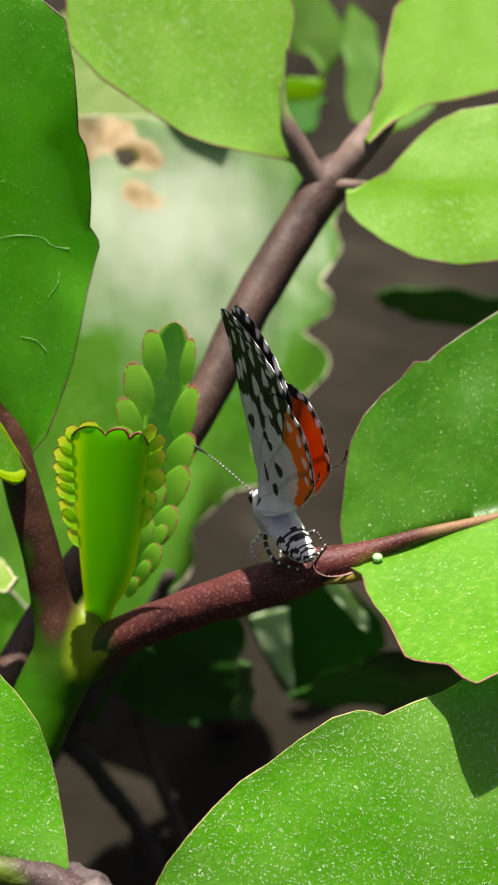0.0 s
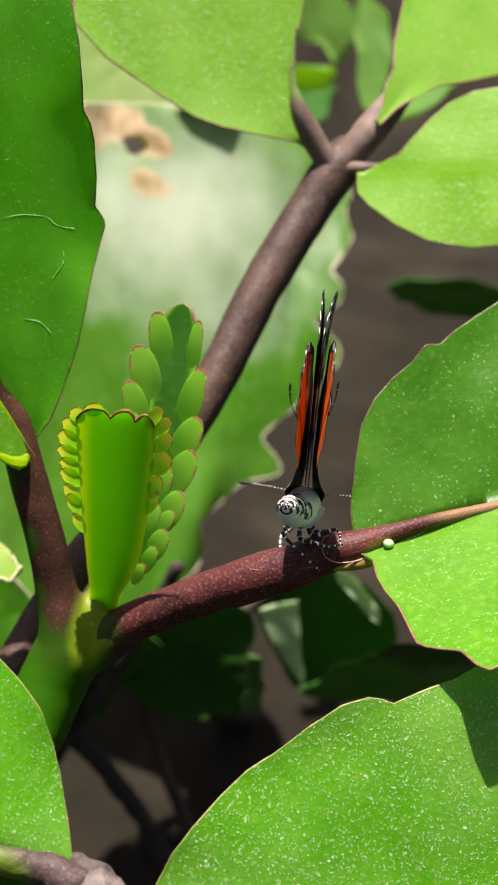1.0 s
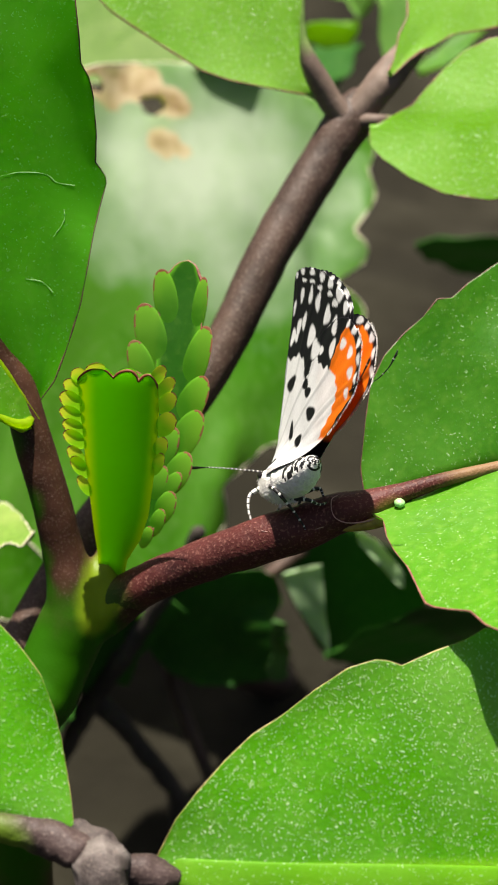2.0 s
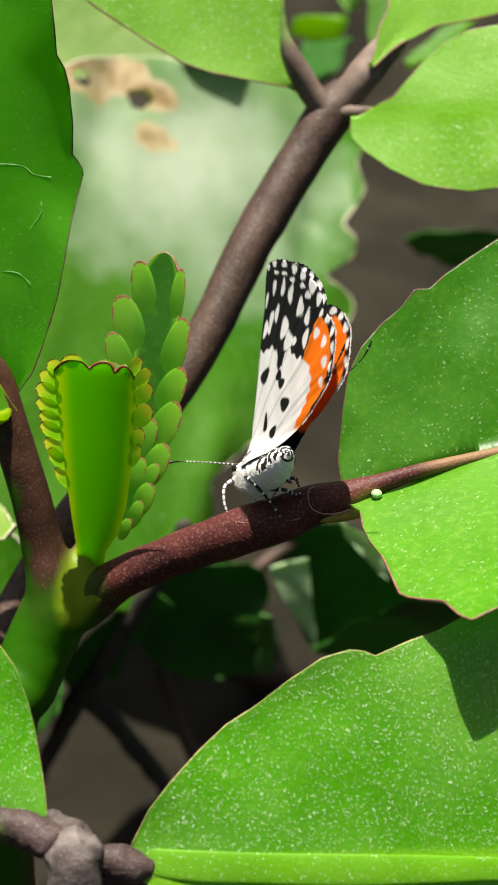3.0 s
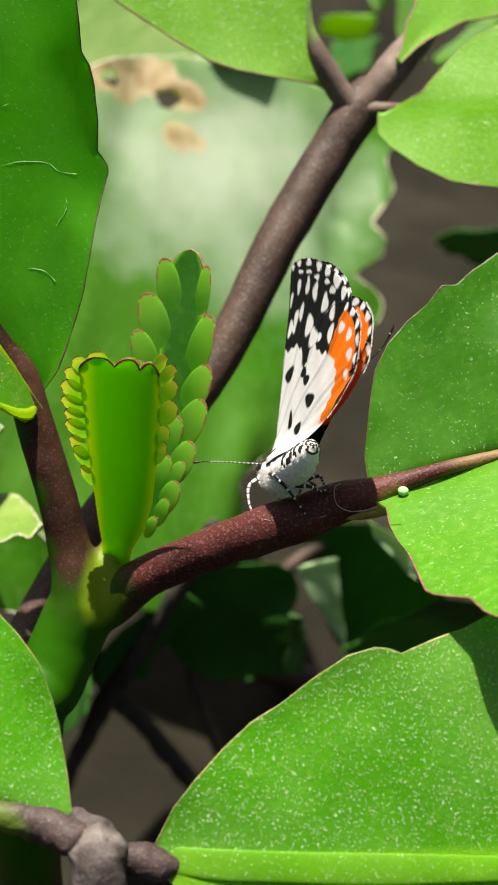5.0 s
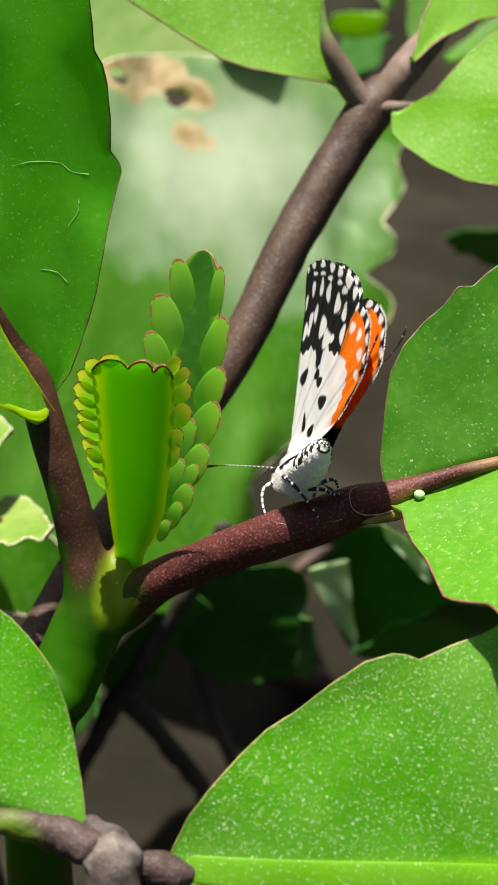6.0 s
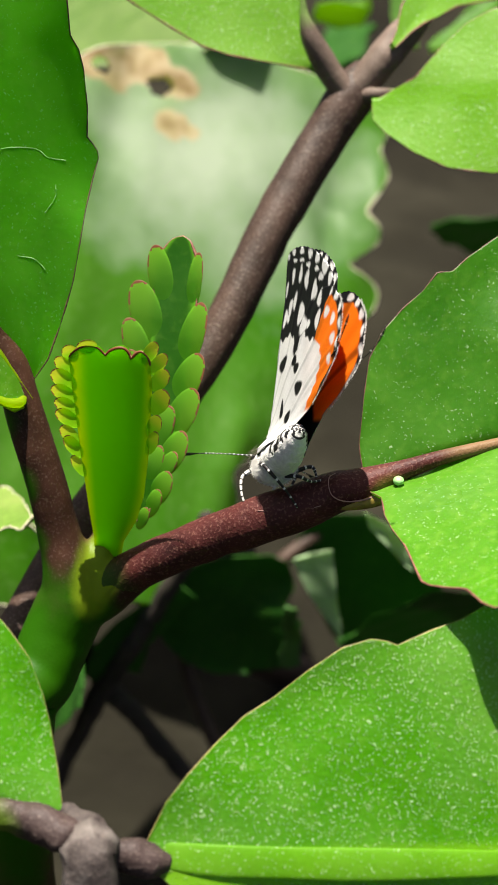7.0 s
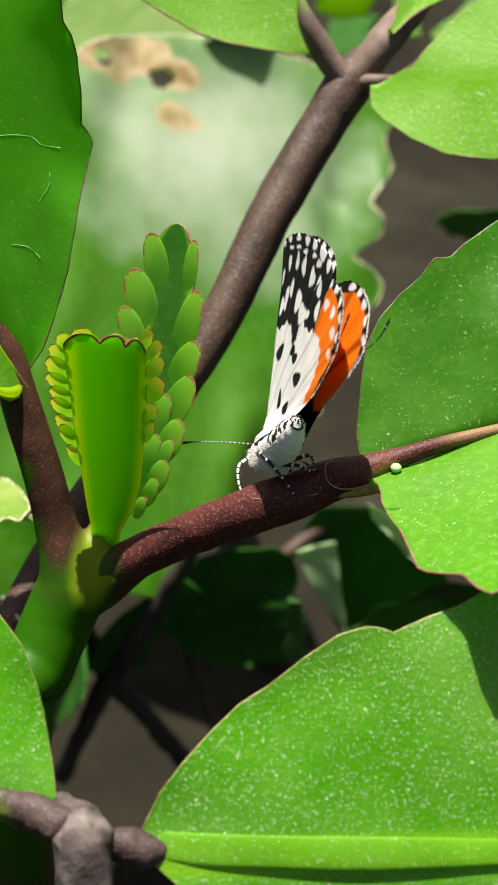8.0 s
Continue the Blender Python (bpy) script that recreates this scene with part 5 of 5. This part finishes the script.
for side in (-1, 1):
    pts = [(0, 0, 0, 0.065), (-0.7, side * 1.2, 0.05, 0.05), (-1.5, side * 2.4, 0.1, 0.045), (-2.2, side * 3.5, 0.1, 0.045), (-2.7, side * 4.4, 0.05, 0.055), (-2.95, side * 4.8, 0.0, 0.11), (-3.25, side * 5.3, -0.05, 0.12), (-3.4, side * 5.55, -0.1, 0.04)]
    bm = banded(pts, 3)
    for f in bm.faces:
        if abs(f.calc_center_median().y) > 0.0043:
            f.material_index = 0
    ANTENNAE[side] = part("antenna", bm, [BLACK, WHITE], butterfly, "thin banded feeler with a club")
    ANTENNAE[side].location = (-0.0014, (MID + side * 0.35) * 1e-3, -0.0003)
LEGS = []
for hip, knee, shin, foot in (((-0.6, -0.5, -1.3), (-0.9, -1.3, -2.2), (-0.8, -1.3, -3.3), (-0.7, -0.95, -4.2)),
                              ((1.5, -0.8, -1.1), (3.9, -1.0, -1.7), (4.0, 0.6, -3.0), (3.4, 2.0, -4.1)),
                              ((3.0, 0.3, -1.9), (4.4, 1.6, -2.0), (4.2, 2.6, -2.2), (3.6, 3.6, -1.9)),
                              ((-0.6, 0.9, -1.3), (-1.3, 1.7, -1.7), (-0.8, 1.3, -2.9), (-0.2, 0.6, -4.0)),
                              ((0.6, 1.3, -1.3), (0.6, 2.5, -1.3), (1.0, 2.2, -2.4), (1.6, 1.8, -3.2)),
                              ((2.2, 1.2, -1.6), (2.6, 2.9, -0.9), (2.7, 3.4, -1.3), (2.9, 3.5, -1.9))):
    up = (hip[0] * 0.8, MID + (hip[1] - MID) * 0.4, hip[2] + 1.6)
    pts = [(*up, 0.14), (*hip, 0.20), (*knee, 0.15), (*shin, 0.10), (*foot, 0.08), (foot[0] - 0.25, foot[1] + 0.1, foot[2] - 0.12, 0.04)]
    LEGS.append(part("leg", banded(pts, 5), [BLACK, WHITE] if foot[0] > 0 else [WHITE, BLACK], butterfly, "thin leg ringed black and white"))
WINGS = {}
for side in (-1, 1):
    WINGS[side, 0] = wing("fore_wing", butterfly, side, False)
    WINGS[side, 1] = wing("hind_wing", butterfly, side, True)

BUTTERFLY_ROWS = [
    (0.0, pose(0.00260, 0.02459, 0.11316, 7.1, -15.4, -71.9)),
    (0.1, pose(0.00295, 0.02456, 0.11325, 7.2, -15.8, -76.5)),
    (0.3, pose(0.00402, 0.02449, 0.11355, 7.8, -17.2, -90.3)),
    (0.5, pose(0.00500, 0.02453, 0.11368, 8.3, -21.6, -98.6)),
    (0.8, pose(0.00520, 0.02461, 0.11300, 2.2, -26.2, -100.0)),
    (1.0, pose(0.00545, 0.02450, 0.11212, -1.6, -32.9, -98.2)),
    (1.2, pose(0.00460, 0.02449, 0.11227, -12.0, -36.6, -88.5)),
    (1.5, pose(0.00349, 0.02451, 0.11081, -20.6, -34.3, -76.3)),
    (1.7, pose(0.00274, 0.02457, 0.11039, -22.2, -33.5, -69.6)),
    (2.8, pose(0.00213, 0.02462, 0.11005, -23.2, -32.9, -64.6)),
    (3.5, pose(0.00213, 0.02462, 0.11005, -23.5, -32.9, -64.1)),
    (4.2, pose(0.00206, 0.02462, 0.10996, -24.4, -34.4, -63.6)),
    (5.5, pose(0.00202, 0.02462, 0.10990, -25.0, -35.5, -63.3)),
    (6.5, pose(0.00200, 0.02460, 0.10984, -23.0, -37.7, -68.3)),
    (8.0, pose(0.00202, 0.02456, 0.10978, -23.9, -36.3, -66.4)),
]
# seconds, backward swing of the left and right hind wing, their spread (degrees)
WING_ROWS = [(0.0, 3, 0, 0, 1), (0.3, 2, 0, 0, 1), (0.5, 0, 0, 3, 1), (0.8, 0, 0, 5, -1), (1.0, 2, 0, 3, 1), (1.2, 0, 0, 1, 1), (1.5, 1, 1, 0, 1), (2.8, 3, -4, 0, -2), (3.2, 0, 2, 0, 2), (3.6, 0, 1, 0, 1),
             (4.0, 1, 0, 0, 0), (4.2, 2, -1, 0, 0), (5.3, 2, -2, 0, -1), (5.5, 0, 0, 0, 0), (5.9, 1, -1, 0, 0), (6.1, 3, -1, 0, 0), (6.3, 1, 3, 0, 2), (6.5, 4, 3, 0, 3), (6.7, 2, -1, 0, 1), (6.9, 1, 1, 0, 1),
             (7.1, 2, 3, 0, 3), (7.4, 2, -1, 0, 1), (7.7, 1, 2, 0, 2), (8.0, 4, 3, 0, 3)]


def motions():
    walk(butterfly, BUTTERFLY_ROWS)
    x, y, z = ABDOMEN_AT
    walk(abdomen, [(t, pose(x, y, z, 0, a, b)) for t, a, b in ((0.0, 30, 6), (0.3, 22, -6), (0.5, 16, -12), (0.8, 10, -14), (1.0, 7, -12), (1.5, -8, 0), (2.8, -10, -3), (4.2, -10, -3), (5.5, -12, -3), (6.5, -14, -3), (8.0, -12, -3))])
    for leg in LEGS:
        walk(leg, [(t, pose(0, 0, d)) for t, d in ((0.0, -0.0024), (0.5, -0.0024), (1.0, -0.0017), (1.2, -0.0015), (1.5, -0.0007), (2.8, 0), (8.0, 0))])
    for side in (-1, 1):
        x, y, z = ANTENNAE[side].location
        walk(ANTENNAE[side], [(t, pose(x, y, z, side * a, 0, 0)) for t, a in ((0.0, 52), (0.2, 40), (0.3, 28), (0.5, 6), (1.0, 2), (1.5, -4), (2.8, -6), (8.0, -6))])
        walk(WINGS[side, 1], [(t, pose(0, 0, 0, 0, b if side > 0 else a, side * (q if side > 0 else p))) for t, a, b, p, q in WING_ROWS])


motions()
